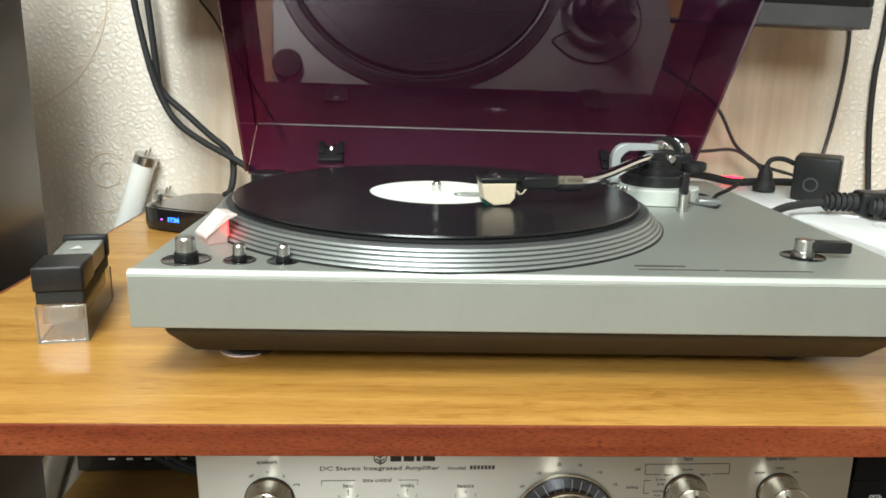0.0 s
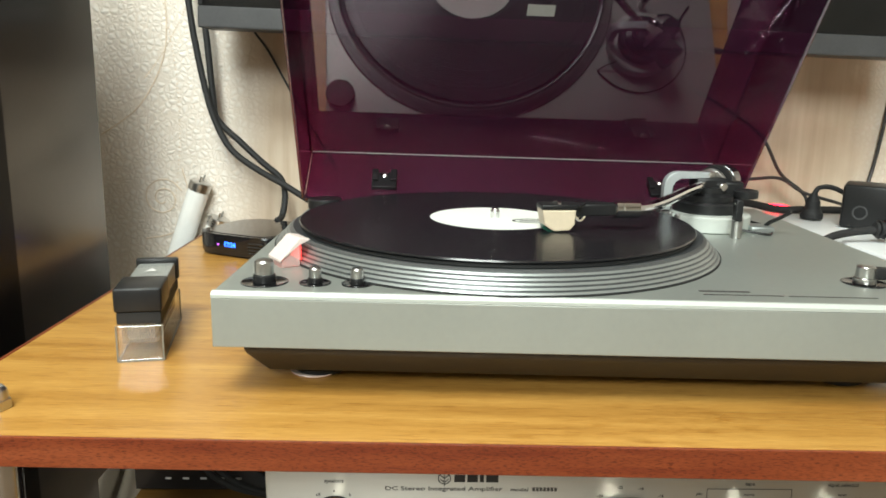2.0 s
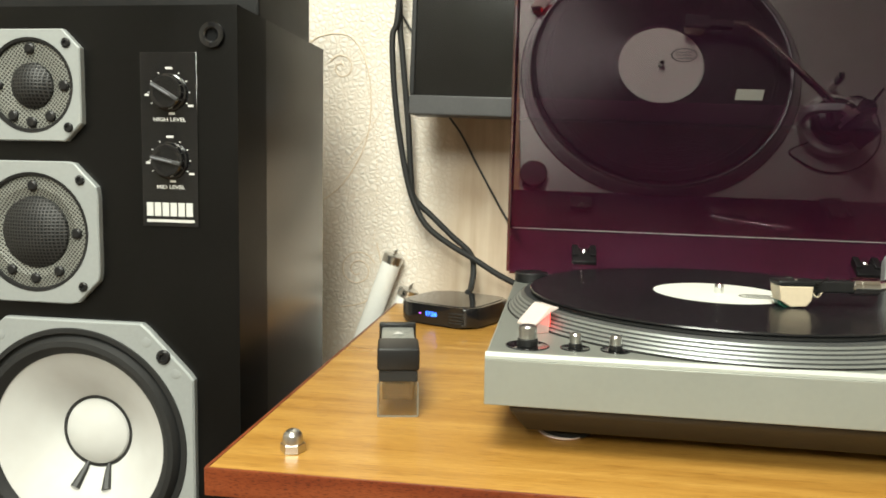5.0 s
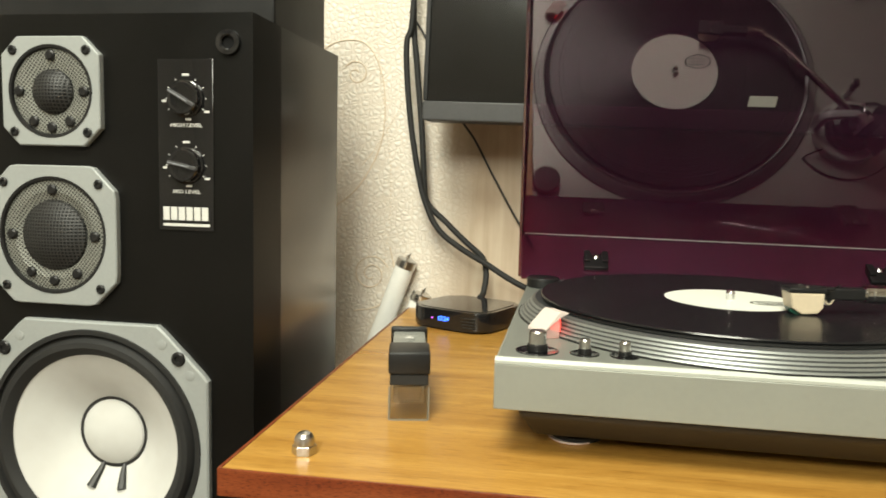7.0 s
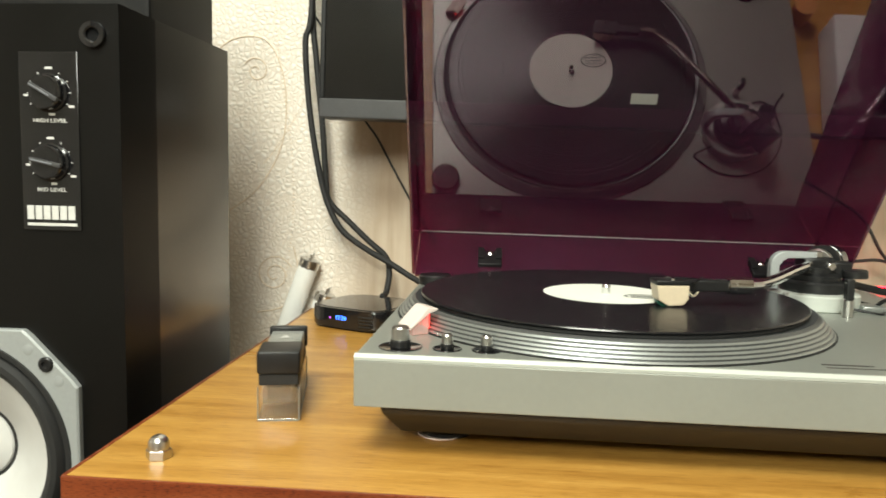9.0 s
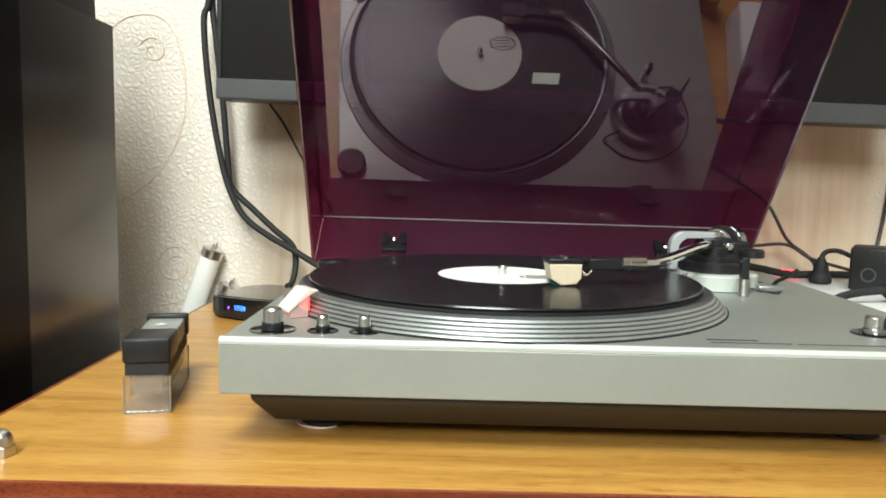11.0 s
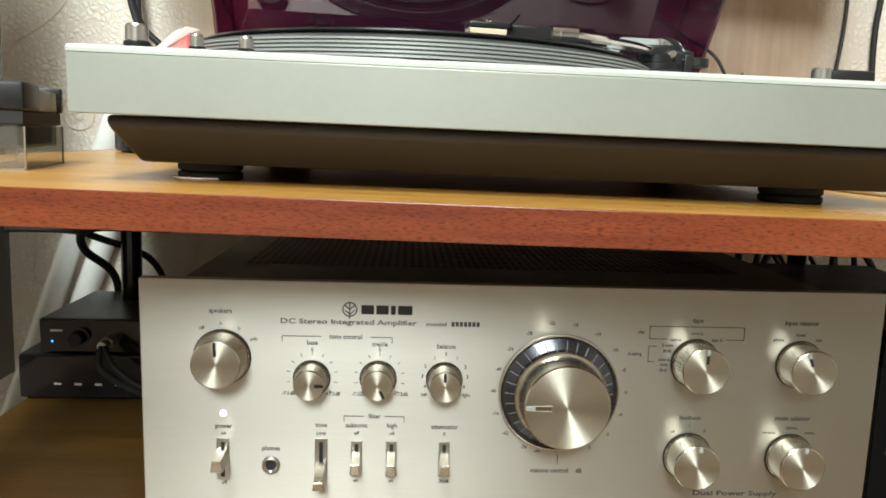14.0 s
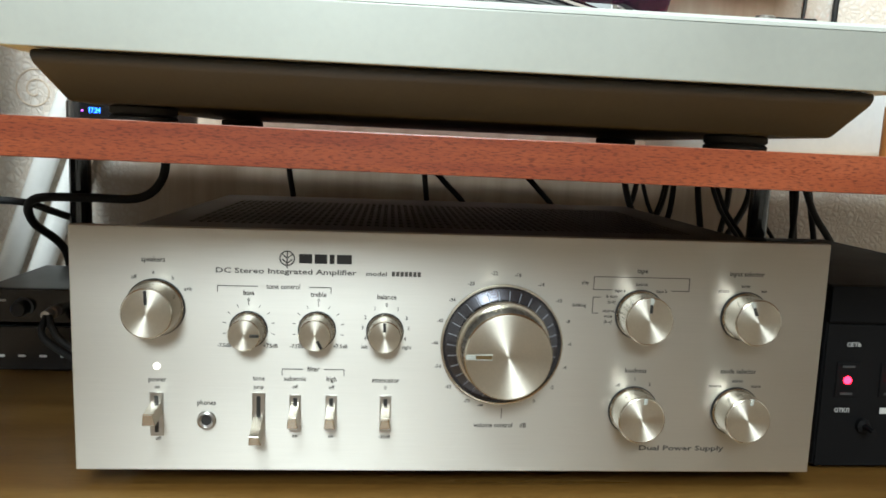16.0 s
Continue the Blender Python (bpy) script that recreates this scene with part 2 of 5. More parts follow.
M_RUBBER = plain("black_rubber", (0.012, 0.012, 0.012), 0.7, 0, 0.25, 60, 0.15)
M_BLACK = plain("satin_black_plastic", (0.012, 0.012, 0.0125), 0.38, 0, 0.25, 60, 0.08, 0.0, 0.35)
M_GLOSSBLACK = plain("gloss_black_plastic", (0.010, 0.010, 0.011), 0.12, 0, 0.25, 30, 0.02, 0.4)
M_DARKGREY = plain("dark_grey_plastic", (0.05, 0.05, 0.052), 0.45, 0, 0.2, 50, 0.08)
# Cabinet and baffle share one veneer: lit sides coloured lighter, front darker.
M_CABINET = plain("black_veneer_lit", (0.016, 0.0145, 0.012), 0.34, 0, 0.35, 25, 0.04, 0.9, 0.9)
M_CABINET.node_tree.nodes["Principled BSDF"].inputs["Coat Roughness"].default_value = 0.20
M_CABINET.node_tree.nodes["Principled BSDF"].inputs["Coat IOR"].default_value = 1.6
M_BAFFLE = plain("black_veneer_dim", (0.0042, 0.004, 0.0037), 0.34, 0, 0.35, 25, 0.05, 0.0, 0.24)
M_CHROME = plain("polished_chrome", (0.72, 0.72, 0.72), 0.12, 1.0, 0.05, 60, 0.02)
M_STEEL = plain("satin_steel", (0.55, 0.54, 0.52), 0.3, 1.0, 0.1, 60, 0.05)
M_PLATTER = plain("cast_aluminium_platter", (0.32, 0.34, 0.33), 0.38, 0.7, 0.06, 50, 0.03)
M_PLATTER_DARK = plain("dark_platter_ring", (0.085, 0.09, 0.092), 0.35, 0.5, 0.15, 60, 0.05)
M_VINYL = vinyl()
M_LABEL = plain("white_record_label", (0.80, 0.82, 0.74), 0.6, 0, 0.04, 50, 0.03)
M_INK = plain("black_print", (0.02, 0.02, 0.02), 0.5, 0, 0.1, 60, 0)
M_GREYINK = plain("dark_grey_print", (0.06, 0.055, 0.05), 0.5, 0, 0.1, 60, 0)
M_WHITEINK = plain("white_print", (0.62, 0.62, 0.60), 0.5, 0, 0.1, 60, 0)
M_LID = see_through("smoked_purple_acrylic", (0.39, 0.135, 0.255), 0.125, 0.010, (0.95, 0.86, 0.91), 0.10, (0.20, 0.085, 0.18))
M_CLEAR = see_through("clear_acrylic", (0.93, 0.92, 0.89), 0.10, 0.03)
M_SMOKE = see_through("smoked_acrylic", (0.62, 0.60, 0.55), 0.16, 0.04)
M_PANEL = brushed("brushed_champagne_aluminium", (0.62, 0.60, 0.55), 0.47, 0.80)
M_KNOB = brushed("spun_aluminium_knob", (0.70, 0.66, 0.57), 0.50, 0.90, True, lines=(600, 600, 600))
M_KNOBSIDE = plain("turned_aluminium", (0.66, 0.62, 0.54), 0.22, 1.0, 0.06, 40, 0.02)
M_GOLD = plain("dark_gold_lacquer", (0.16, 0.11, 0.045), 0.4, 0.5, 0.1, 40, 0.02)
M_TRAY = plain("pale_glint_strip", (0.20, 0.18, 0.145), 0.3, 0, 0.1, 40, 0)
M_SCALE = plain("dark_metal_scale_ring", (0.10, 0.10, 0.115), 0.22, 0.8, 0.15, 40, 0.03)
M_STICKER = plain("grey_paper_sticker", (0.30, 0.30, 0.28), 0.6, 0, 0.08, 40, 0.02)
M_PAPER = plain("pinkish_paper", (0.78, 0.62, 0.56), 0.7, 0, 0.08, 40, 0.05)
M_WHITEPL = plain("white_plastic", (0.72, 0.73, 0.72), 0.35, 0, 0.05, 30, 0.04)
M_GREYMARK = plain("grey_scale_print", (0.26, 0.27, 0.30), 0.5, 0, 0.1, 60, 0)
M_COVER = plain("dark_violet_grey_enamel", (0.050, 0.048, 0.068), 0.4, 0.2, 0.15, 50, 0.08)
M_PSU = plain("matt_black_enamel", (0.007, 0.007, 0.0075), 0.5, 0, 0.25, 60, 0.08, 0.0, 0.10)
M_TUBE = plain("frosted_lamp_glass", (0.80, 0.80, 0.77), 0.2, 0, 0.04, 20, 0)
# Clear plastic; the pink in its colour is the red lamp's glow.
M_PINKBOX = see_through("clear_acrylic_pink_glow", (0.95, 0.72, 0.68), 0.14, 0.05, (1, 0.92, 0.9), 0.45, (0.78, 0.56, 0.52))
M_COVERWHITE = plain("warm_white_plastic", (0.66, 0.56, 0.52), 0.45, 0, 0.05, 40, 0.05)
M_IVORY = plain("ivory_plastic", (0.62, 0.52, 0.38), 0.4, 0, 0.08, 40, 0.04)
M_GREEN = plain("dark_green_plastic", (0.01, 0.09, 0.06), 0.3, 0, 0.1, 40, 0.03)
M_FRAME = plain("pale_grey_driver_frame", (0.34, 0.36, 0.36), 0.5, 0.2, 0.07, 40, 0.1)
M_MESH = mesh_cloth("woven_driver_mesh", (0.03, 0.03, 0.027), (0.27, 0.275, 0.25), 125, 38)
M_MESHDARK = mesh_cloth("black_dome_mesh", (0.003, 0.003, 0.003), (0.045, 0.045, 0.045), 110)
M_CONE = cone_paper()
M_SCREEN = plain("black_tv_screen", (0.008, 0.008, 0.008), 0.12, 0, 0.2, 20, 0)
M_BLUE = glow("blue_display_glow", (0.03, 0.16, 1.0), 6.0)
M_RED = glow("red_lamp_glow", (1.0, 0.010, 0.03), 12.0)
M_PURPLE = glow("violet_lamp_glow", (0.55, 0.1, 0.8), 3.0)
M_WHITEGLOW = glow("warm_white_lamp_glow", (1.0, 0.93, 0.8), 1.6)
M_REDSTROBE = glow("red_strobe_glow", (1.0, 0.07, 0.06), 2.4)
M_ORANGE = plain("orange_plastic", (0.60, 0.27, 0.08), 0.45, 0, 0.08, 30, 0.03)



# ---- mesh helpers ----
def link_mesh(name, bm, material, smooth=True):
    me = bpy.data.meshes.new(name)
    bmesh.ops.recalc_face_normals(bm, faces=bm.faces)
    if smooth:
        for f in bm.faces:
            f.smooth = True
        for e in bm.edges:
            if len(e.link_faces) == 2 and e.calc_face_angle(0) > 0.36:
                e.smooth = False
    bm.to_mesh(me)
    bm.free()
    me.materials.append(material)
    return new(name, me)


def part(name, bm, material, parent, label="", at=None, smooth=True):
    ob = link_mesh(name, bm, material, smooth)
    ob.parent = parent
    if at is not None:
        ob.matrix_local = at
    return tagged(ob, label) if label else ob


def thing(name, m, label, category, group="", kind=""):
    ob = new(name)
    ob.empty_display_size = 0.02
    ob.matrix_world = m
    return tagged(ob, label, category, group, kind)


def solid(name, bm, material, label, category, group="", kind="", m=None):
    ob = link_mesh(name, bm, material)
    if m is not None:
        ob.matrix_world = m
    return tagged(ob, label, category, group, kind)


def box(x0, x1, y0, y1, z0, z1, bevel=0.0, seg=2, bm=None):
    own = bmesh.new()
    bmesh.ops.create_cube(own, size=1)
    for v in own.verts:
        v.co = ((x0 + x1) / 2 + v.co.x * (x1 - x0), (y0 + y1) / 2 + v.co.y * (y1 - y0), (z0 + z1) / 2 + v.co.z * (z1 - z0))
    if bevel:
        bmesh.ops.bevel(own, geom=own.edges[:], offset=bevel, segments=seg, profile=0.5, affect="EDGES")
    return merge(bm, own)


def merge(bm, own):
    if bm is None:
        return own
    me = bpy.data.meshes.new("t")
    own.to_mesh(me)
    own.free()
    bm.from_mesh(me)
    bpy.data.meshes.remove(me)
    return bm


def moved(bm, m):
    bmesh.ops.transform(bm, matrix=m, verts=bm.verts)
    return bm


def lathe(profile, seg=48, bm=None, cap=True):
    """A turned solid round z from (radius, height) pairs."""
    own = bmesh.new()
    rings = []
    for r, z in profile:
        if r < 1e-6:
            rings.append([own.verts.new((0, 0, z))])
        else:
            rings.append([own.verts.new((r * math.cos(2 * math.pi * i / seg), r * math.sin(2 * math.pi * i / seg), z)) for i in range(seg)])
    for a, b in zip(rings, rings[1:]):
        for i in range(seg):
            j = (i + 1) % seg
            q = [a[i % len(a)], a[j % len(a)], b[j % len(b)], b[i % len(b)]]
            q = [v for k, v in enumerate(q) if v not in q[:k]]
            if len(q) > 2:
                own.faces.new(q)
    if cap:
        for r in (rings[0], rings[-1]):
            if len(r) > 2:
                own.faces.new(r)
    return merge(bm, own)


def prism(poly, d0, d1, bevel=0.0, bm=None, seg=2):
    """A flat outline in x, y raised from z = d0 to d1."""
    own = bmesh.new()
    lo = [own.verts.new((x, y, d0)) for x, y in poly]
    hi = [own.verts.new((x, y, d1)) for x, y in poly]
    own.faces.new(lo[::-1])
    own.faces.new(hi)
    for i in range(len(poly)):
        j = (i + 1) % len(poly)
        own.faces.new((lo[i], lo[j], hi[j], hi[i]))
    if bevel:
        bmesh.ops.bevel(own, geom=[e for e in own.edges if abs(e.verts[0].co.z - e.verts[1].co.z) < 1e-7], offset=bevel, segments=seg, profile=0.5, affect="EDGES")
    return merge(bm, own)


def smooth_path(points, steps=8):
    pts = [Vector(p) for p in points]
    out = []
    for i in range(len(pts) - 1):
        p0, p1, p2, p3 = pts[max(i - 1, 0)], pts[i], pts[i + 1], pts[min(i + 2, len(pts) - 1)]
        for k in range(steps):
            t = k / steps
            out.append(0.5 * ((2 * p1) + (p2 - p0) * t + (2 * p0 - 5 * p1 + 4 * p2 - p3) * t * t + (3 * p1 - p0 - 3 * p2 + p3) * t ** 3))
    return out + [pts[-1]]


def sweep(points, radius, seg=10, steps=8, bm=None, radii=None):
    """A round tube along a smooth path."""
    pts = smooth_path(points, steps) if steps else [Vector(p) for p in points]
    own = bmesh.new()
    rings, side = [], None
    for i, p in enumerate(pts):
        d = (pts[min(i + 1, len(pts) - 1)] - pts[max(i - 1, 0)]).normalized()
        if side is None:
            side = d.orthogonal().normalized()
        side = (side - d * side.dot(d)).normalized()
        up = d.cross(side)
        r = radius if radii is None else radii[0] + (radii[1] - radii[0]) * i / (len(pts) - 1)
        rings.append([own.verts.new(p + r * (math.cos(2 * math.pi * k / seg) * side + math.sin(2 * math.pi * k / seg) * up)) for k in range(seg)])
    for a, b in zip(rings, rings[1:]):
        for k in range(seg):
            own.faces.new((a[k], a[(k + 1) % seg], b[(k + 1) % seg], b[k]))
    own.faces.new(rings[0][::-1])
    own.faces.new(rings[-1])
    return merge(bm, own)


def writing(text, size, depth=0.0002, align="CENTER", stretch=1.0):
    """Letters as a mesh in the x, y plane."""
    cu = bpy.data.curves.new("letters", "FONT")
    cu.body, cu.size, cu.extrude, cu.align_x, cu.align_y, cu.resolution_u = text, size, depth, align, "CENTER", 2
    cu.offset = size * 0.018
    ob = bpy.data.objects.new("letters", cu)
    scene.collection.objects.link(ob)
    me = bpy.data.meshes.new_from_object(ob.evaluated_get(bpy.context.evaluated_depsgraph_get()))
    bpy.data.objects.remove(ob)
    bm = bmesh.new()
    bm.from_mesh(me)
    bpy.data.meshes.remove(me)
    for v in bm.verts:
        v.co.x *= stretch
    return bm


def facing(x, y, z):
    """Turns a piece built along z to face the viewer (-y)."""
    return pose(x, y, z, 90, 0, 0)


# ---- setting ----
WALL_Y, TOP_Z, LEFT_X, RIGHT_X = 0.490, 0.715, -0.178, 0.82
wall = solid("wall_north", box(-2.0, 2.4, WALL_Y, WALL_Y + 0.15, 0, 2.6), M_WALL, "cream and peach embossed wallpaper on the back wall", "wall", kind="structure")
# Unseen closing wall, whiter than the others to bounce light onto the amplifier.
solid("wall_south", box(-2.0, 2.4, -3.35, -3.2, 0, 2.6), M_WHITEWALL, "plain unseen wall behind the viewer, whitened to bounce light", "wall", kind="structure")
solid("wall_west", box(-2.15, -2.0, -3.2, WALL_Y, 0, 2.6), M_PLASTER, "plain pale side wall", "wall", kind="structure")
solid("wall_east", box(2.4, 2.55, -3.2, WALL_Y, 0, 2.6), M_PLASTER, "plain pale side wall", "wall", kind="structure")
solid("floor", box(-2.15, 2.55, -3.35, WALL_Y + 0.15, -0.1, 0), M_FLOOR, "brown wooden floor of the room", "floor", kind="structure")
solid("ceiling", box(-2.15, 2.55, -3.35, WALL_Y + 0.15, 2.6, 2.7), M_PLASTER, "plain white ceiling", "ceiling", kind="structure")

# scrolls and dotted lines embossed in the paper
M_SCROLL = plain("peach_embossed_scroll", (0.66, 0.54, 0.41), 0.55, scale=30)


def scroll(points, r=0.0009):
    part("scroll", sweep([(x, WALL_Y - 0.0002, z) for x, z in points], r, 8, 8), M_SCROLL, wall)


def curl(cx, cz, r, turns, start, sgn=1):
    n = int(turns * 9)
    scroll([(cx + r * (1 - 0.8 * k / n) * math.cos(start + sgn * k * 0.7), cz + r * (1 - 0.8 * k / n) * math.sin(start + sgn * k * 0.7)) for k in range(n + 1)])


for dx in (0.0, 1.02):
    scroll([(-0.330 + dx, 1.03), (-0.294 + dx, 1.06), (-0.250 + dx, 1.06), (-0.227 + dx, 1.02), (-0.222 + dx, 0.965), (-0.231 + dx, 0.916), (-0.262 + dx, 0.865), (-0.31 + dx, 0.83)])
    curl(-0.262 + dx, 1.020, 0.018, 1.4, 2.6, -1)
    curl(-0.238 + dx, 0.752, 0.026, 1.8, 0.4)
    scroll([(-0.262 + dx, 0.70), (-0.225 + dx, 0.71), (-0.205 + dx, 0.745), (-0.212 + dx, 0.79)])
    dots = bmesh.new()
    for k in range(70):
        for x, z in ((-0.224 + dx + 0.012 * math.sin(k * 0.07), 0.74 + k * 0.0055), (-0.252 + dx + 0.0016 * k, 0.90 + 0.0018 * k + 0.00002 * k * k)):
            merge(dots, moved(lathe([(0.0011, 0), (0.0008, 0.0006), (0, 0.0008)], 6, cap=False), facing(x, WALL_Y + 0.0001, z)))
    tagged(part("dotted_line", dots, M_SCROLL, wall), kind="stuff")


# ---- shelf unit ----
def shelf_unit():
    s = thing("shelf_unit", pose(0, 0, 0), "honey-brown wooden shelf unit with mahogany front edges on steel tubes", "shelf")
    yb = 0.456
    top = part("top_board", box(LEFT_X + 0.002, RIGHT_X, -0.089, yb, TOP_Z - 0.0165, TOP_Z, 0.0006), M_TOP, s, "glossy honey-brown top board")
    part("edge_band", box(LEFT_X, RIGHT_X, -0.0915, -0.0893, TOP_Z - 0.0168, TOP_Z + 0.0002, 0.0005), M_EDGE, top, "red mahogany front edge")
    part("edge_band", box(LEFT_X - 0.0005, LEFT_X + 0.0017, -0.0892, yb, TOP_Z - 0.0168, TOP_Z + 0.0002, 0.0005), M_EDGE, top, "red mahogany side edge")
    roll = pose(0, 0, 0.508, 0, -0.67, 0)
    low = part("lower_board", box(LEFT_X + 0.002, RIGHT_X, -0.089, yb, -0.0165, 0, 0.0006), M_LOW, s, "lower board, its wood darkened for the shade under the top", roll)
    part("edge_band", box(LEFT_X, RIGHT_X, -0.0915, -0.0893, -0.0168, 0.0002, 0.0005), M_EDGE, low, "red mahogany front edge")
    for x, y in ((-0.136, -0.057), (-0.114, 0.30), (0.76, -0.057), (0.535, 0.30)):
        mat = M_CHROME if y < 0 else M_GLOSSBLACK
        part("post", moved(lathe([(0.0095, 0), (0.0095, 0.698)], 24), pose(x, y, 0)), mat, s)
    for x, y in ((-0.136, -0.057), (0.76, -0.057)):
        nut = lathe([(0.0072, 0), (0.0078, 0.0005), (0.0078, 0.0055), (0.0068, 0.0062)], 6)
        nut = lathe([(0.0064, 0.0058), (0.0064, 0.0085), (0.0058, 0.0112), (0.0042, 0.0133), (0.002, 0.0144), (0, 0.0147)], 24, nut)
        part("cap_nut", moved(nut, pose(x, y, TOP_Z, 0, 0, 12)), M_STEEL, s, "worn steel domed cap nut")


shelf_unit()


# ---- turntable ----
TT = pose(-0.0188, -0.0405, TOP_Z, 0, 0, -0.6)
TW, TD = 0.452, 0.362
PX, PY = 0.1697, 0.168      # platter centre
AX, AY = 0.3610, 0.248      # tonearm pivot


def turntable():
    t = thing("turntable", TT, "silver direct-drive turntable with open smoked purple lid, playing a record", "turntable")
    zt, zb = 0.0655, 0.0335
    part("plinth", box(0, TW, 0.0032, TD, zb, zt, 0.0012), M_SILVER, t, "matt silver metal plinth top")
    part("front_fascia", box(-0.0004, TW + 0.0004, -0.0014, 0.0010, zb - 0.0005, zt - 0.0035, 0.0007), M_FRONT, t, "pale silver front fascia")
    # The bevel's whitish colour carries the highlight along this edge.
    part("front_trim", moved(prism([(-0.0015, -0.0016), (-0.0015, -0.0034), (0.0030, -0.0034), (0.0030, 0.0003), (0.0008, 0.0003)], -0.0003, TW + 0.0003), Matrix(((0, 0, 1, 0), (1, 0, 0, 0), (0, 1, 0, zt), (0, 0, 0, 1)))), M_BRIGHT, t, "bevelled top edge, whitened for the light it catches")
    base = bmesh.new()
    i0, i1 = 0.0150, 0.0250
    lo = [(i1, 0.025), (TW - i1, 0.025), (TW - i1, TD - 0.03), (i1, TD - 0.03)]
    hi = [(i0, 0.006), (TW - i0, 0.006), (TW - i0, TD - 0.008), (i0, TD - 0.008)]
    rings = [[base.verts.new((x, y, z)) for x, y in p] for p, z in ((lo, 0.0095), (hi, 0.0275), (hi, zb - 0.0006))]
    for a, b in zip(rings, rings[1:]):
        for k in range(4):
            base.faces.new((a[k], a[(k + 1) % 4], b[(k + 1) % 4], b[k]))
    base.faces.new(rings[0][::-1])
    base.faces.new(rings[-1])
    bmesh.ops.bevel(base, geom=base.edges[:], offset=0.0022, segments=3, profile=0.5, affect="EDGES")
    part("base", base, M_BASE, t, "dark brown bevelled plastic base")
    for x, y in ((0.0525, 0.057), (TW - 0.0625, 0.060), (0.055, TD - 0.055), (TW - 0.062, TD - 0.055)):
        foot = lathe([(0, 0), (0.0165, 0), (0.0178, 0.001), (0.0178, 0.0035), (0.0163, 0.0045), (0.0178, 0.0055), (0.0178, 0.0085), (0.015, 0.0105), (0.015, 0.013), (0, 0.013)], 36)
        part("foot", moved(foot, pose(x, y, 0)), M_RUBBER, t, "ribbed black rubber foot")
    # platter with its rings of strobe dots
    at = pose(PX, PY, zt + 0.0010)
    # Flat black disc stands in for the shade in the gap round the platter.
    part("platter_gap_shade", lathe([(0, -0.0009), (0.1676, -0.0009), (0.1676, -0.0004), (0.1660, -0.0003)], 128), M_RUBBER, t, "", at)
    pl = part("platter", lathe([(0, 0.0001), (0.1640, 0.0001), (0.1646, 0.0016), (0.1560, 0.0112), (0.154, 0.0124), (0.150, 0.0112), (0, 0.0112)], 128), M_PLATTER_DARK, t, "cast aluminium platter with strobe rings", at)
    for k in range(5):
        z0, z1 = 0.0002 + k * 0.0023, 0.0014 + k * 0.0023
        r = lambda z: 0.1646 - (z - 0.0016) * 0.90
        part("strobe_ring", lathe([(r(z0) - 0.0004, z0), (r(z0) + 0.0007, z0), (r(z1) + 0.0007, z1), (r(z1) - 0.0004, z1)], 128), M_PLATTER, pl, "bright polished ring")
    part("slip_mat", lathe([(0, 0.0114), (0.1475, 0.0114), (0.148, 0.0118), (0.148, 0.0136), (0.1465, 0.0142), (0, 0.0142)], 96), M_RUBBER, t, "black rubber mat", at)
    part("spindle", lathe([(0.0036, 0.014), (0.0036, 0.0215), (0.0028, 0.0235), (0.0012, 0.0245), (0, 0.0246)], 24), M_CHROME, t, "chrome spindle", at)
    # strobe lamp cover
    sx, sy = 0.0300, 0.0710
    st = part("strobe_housing", moved(prism([(-0.0095, 0.0001), (0.0030, 0.0001), (0.0030, 0.0150), (0.0016, 0.0142), (-0.0095, 0.0046)], -0.0095, 0.0095, 0.0006), pose(sx, sy, zt, 90, 0, 34)), M_PINKBOX, t, "clear strobe housing, tinted pink for its lamp's glow")
    part("strobe_cover", moved(prism([(-0.0110, 0.0040), (0.0030, 0.0152), (0.0095, 0.0165), (0.0095, 0.0176), (0.0030, 0.0186), (0.0015, 0.0178), (-0.0110, 0.0056)], -0.0103, 0.0103, 0.0005), pose(sx, sy, zt, 90, 0, 34)), M_COVERWHITE, st, "sloping white strobe cover")
    part("strobe_lamp", moved(box(0.0033, 0.0042, -0.0085, 0.0085, 0.0040, 0.0142, 0.0003), pose(sx, sy, zt, 0, 0, 34)), M_REDSTROBE, st, "glowing red strobe lamp")
    # control knobs in their dishes
    for x, r, h, dish in ((0.0245, 0.0056, 0.0135, 0.0140), (0.0545, 0.0036, 0.0098, 0.0095), (0.0795, 0.0036, 0.0098, 0.0095)):
        y = 0.0235
        d = part("dish", moved(lathe([(0, 0.0003), (dish - 0.002, 0.0003), (dish - 0.0006, 0.0007), (dish, 0.0005), (dish, 0)], 40), pose(x, y, zt)), M_GLOSSBLACK, t, "black glossy dish")
        k = part("knob", moved(lathe([(r * 0.9, 0.0005), (r, 0.0012), (r, h - 0.0012), (r - 0.0008, h), (0, h)], 32), pose(x, y, zt)), M_STEEL, t, "brushed steel knob")
        # Black band stands in for the dish's dark reflection low on the knob.
        part("collar", moved(lathe([(r * 1.18, 0.0004), (r * 1.18, h * 0.33), (r * 1.02, h * 0.38)], 32), pose(x, y, zt)), M_BLACK, k)
    # start lever
    lx, ly = 0.397, 0.0535
    part("dish", moved(lathe([(0, 0.0003), (0.0125, 0.0003), (0.0135, 0.0006), (0.0135, 0)], 40), pose(lx, ly, zt)), M_GLOSSBLACK, t, "black glossy dish")
    lev = part("lever_hub", moved(lathe([(0.0068, 0.0005), (0.0068, 0.0035), (0.0056, 0.004), (0.0056, 0.0105), (0.005, 0.0112), (0, 0.0112)], 32), pose(lx, ly, zt)), M_STEEL, t, "steel lever hub")
    part("lever_arm", moved(box(0.004, 0.028, -0.0042, 0.0042, 0.0032, 0.0105, 0.0014, 3), pose(lx, ly, zt, 0, 0, -4)), M_BLACK, lev, "black lever arm")
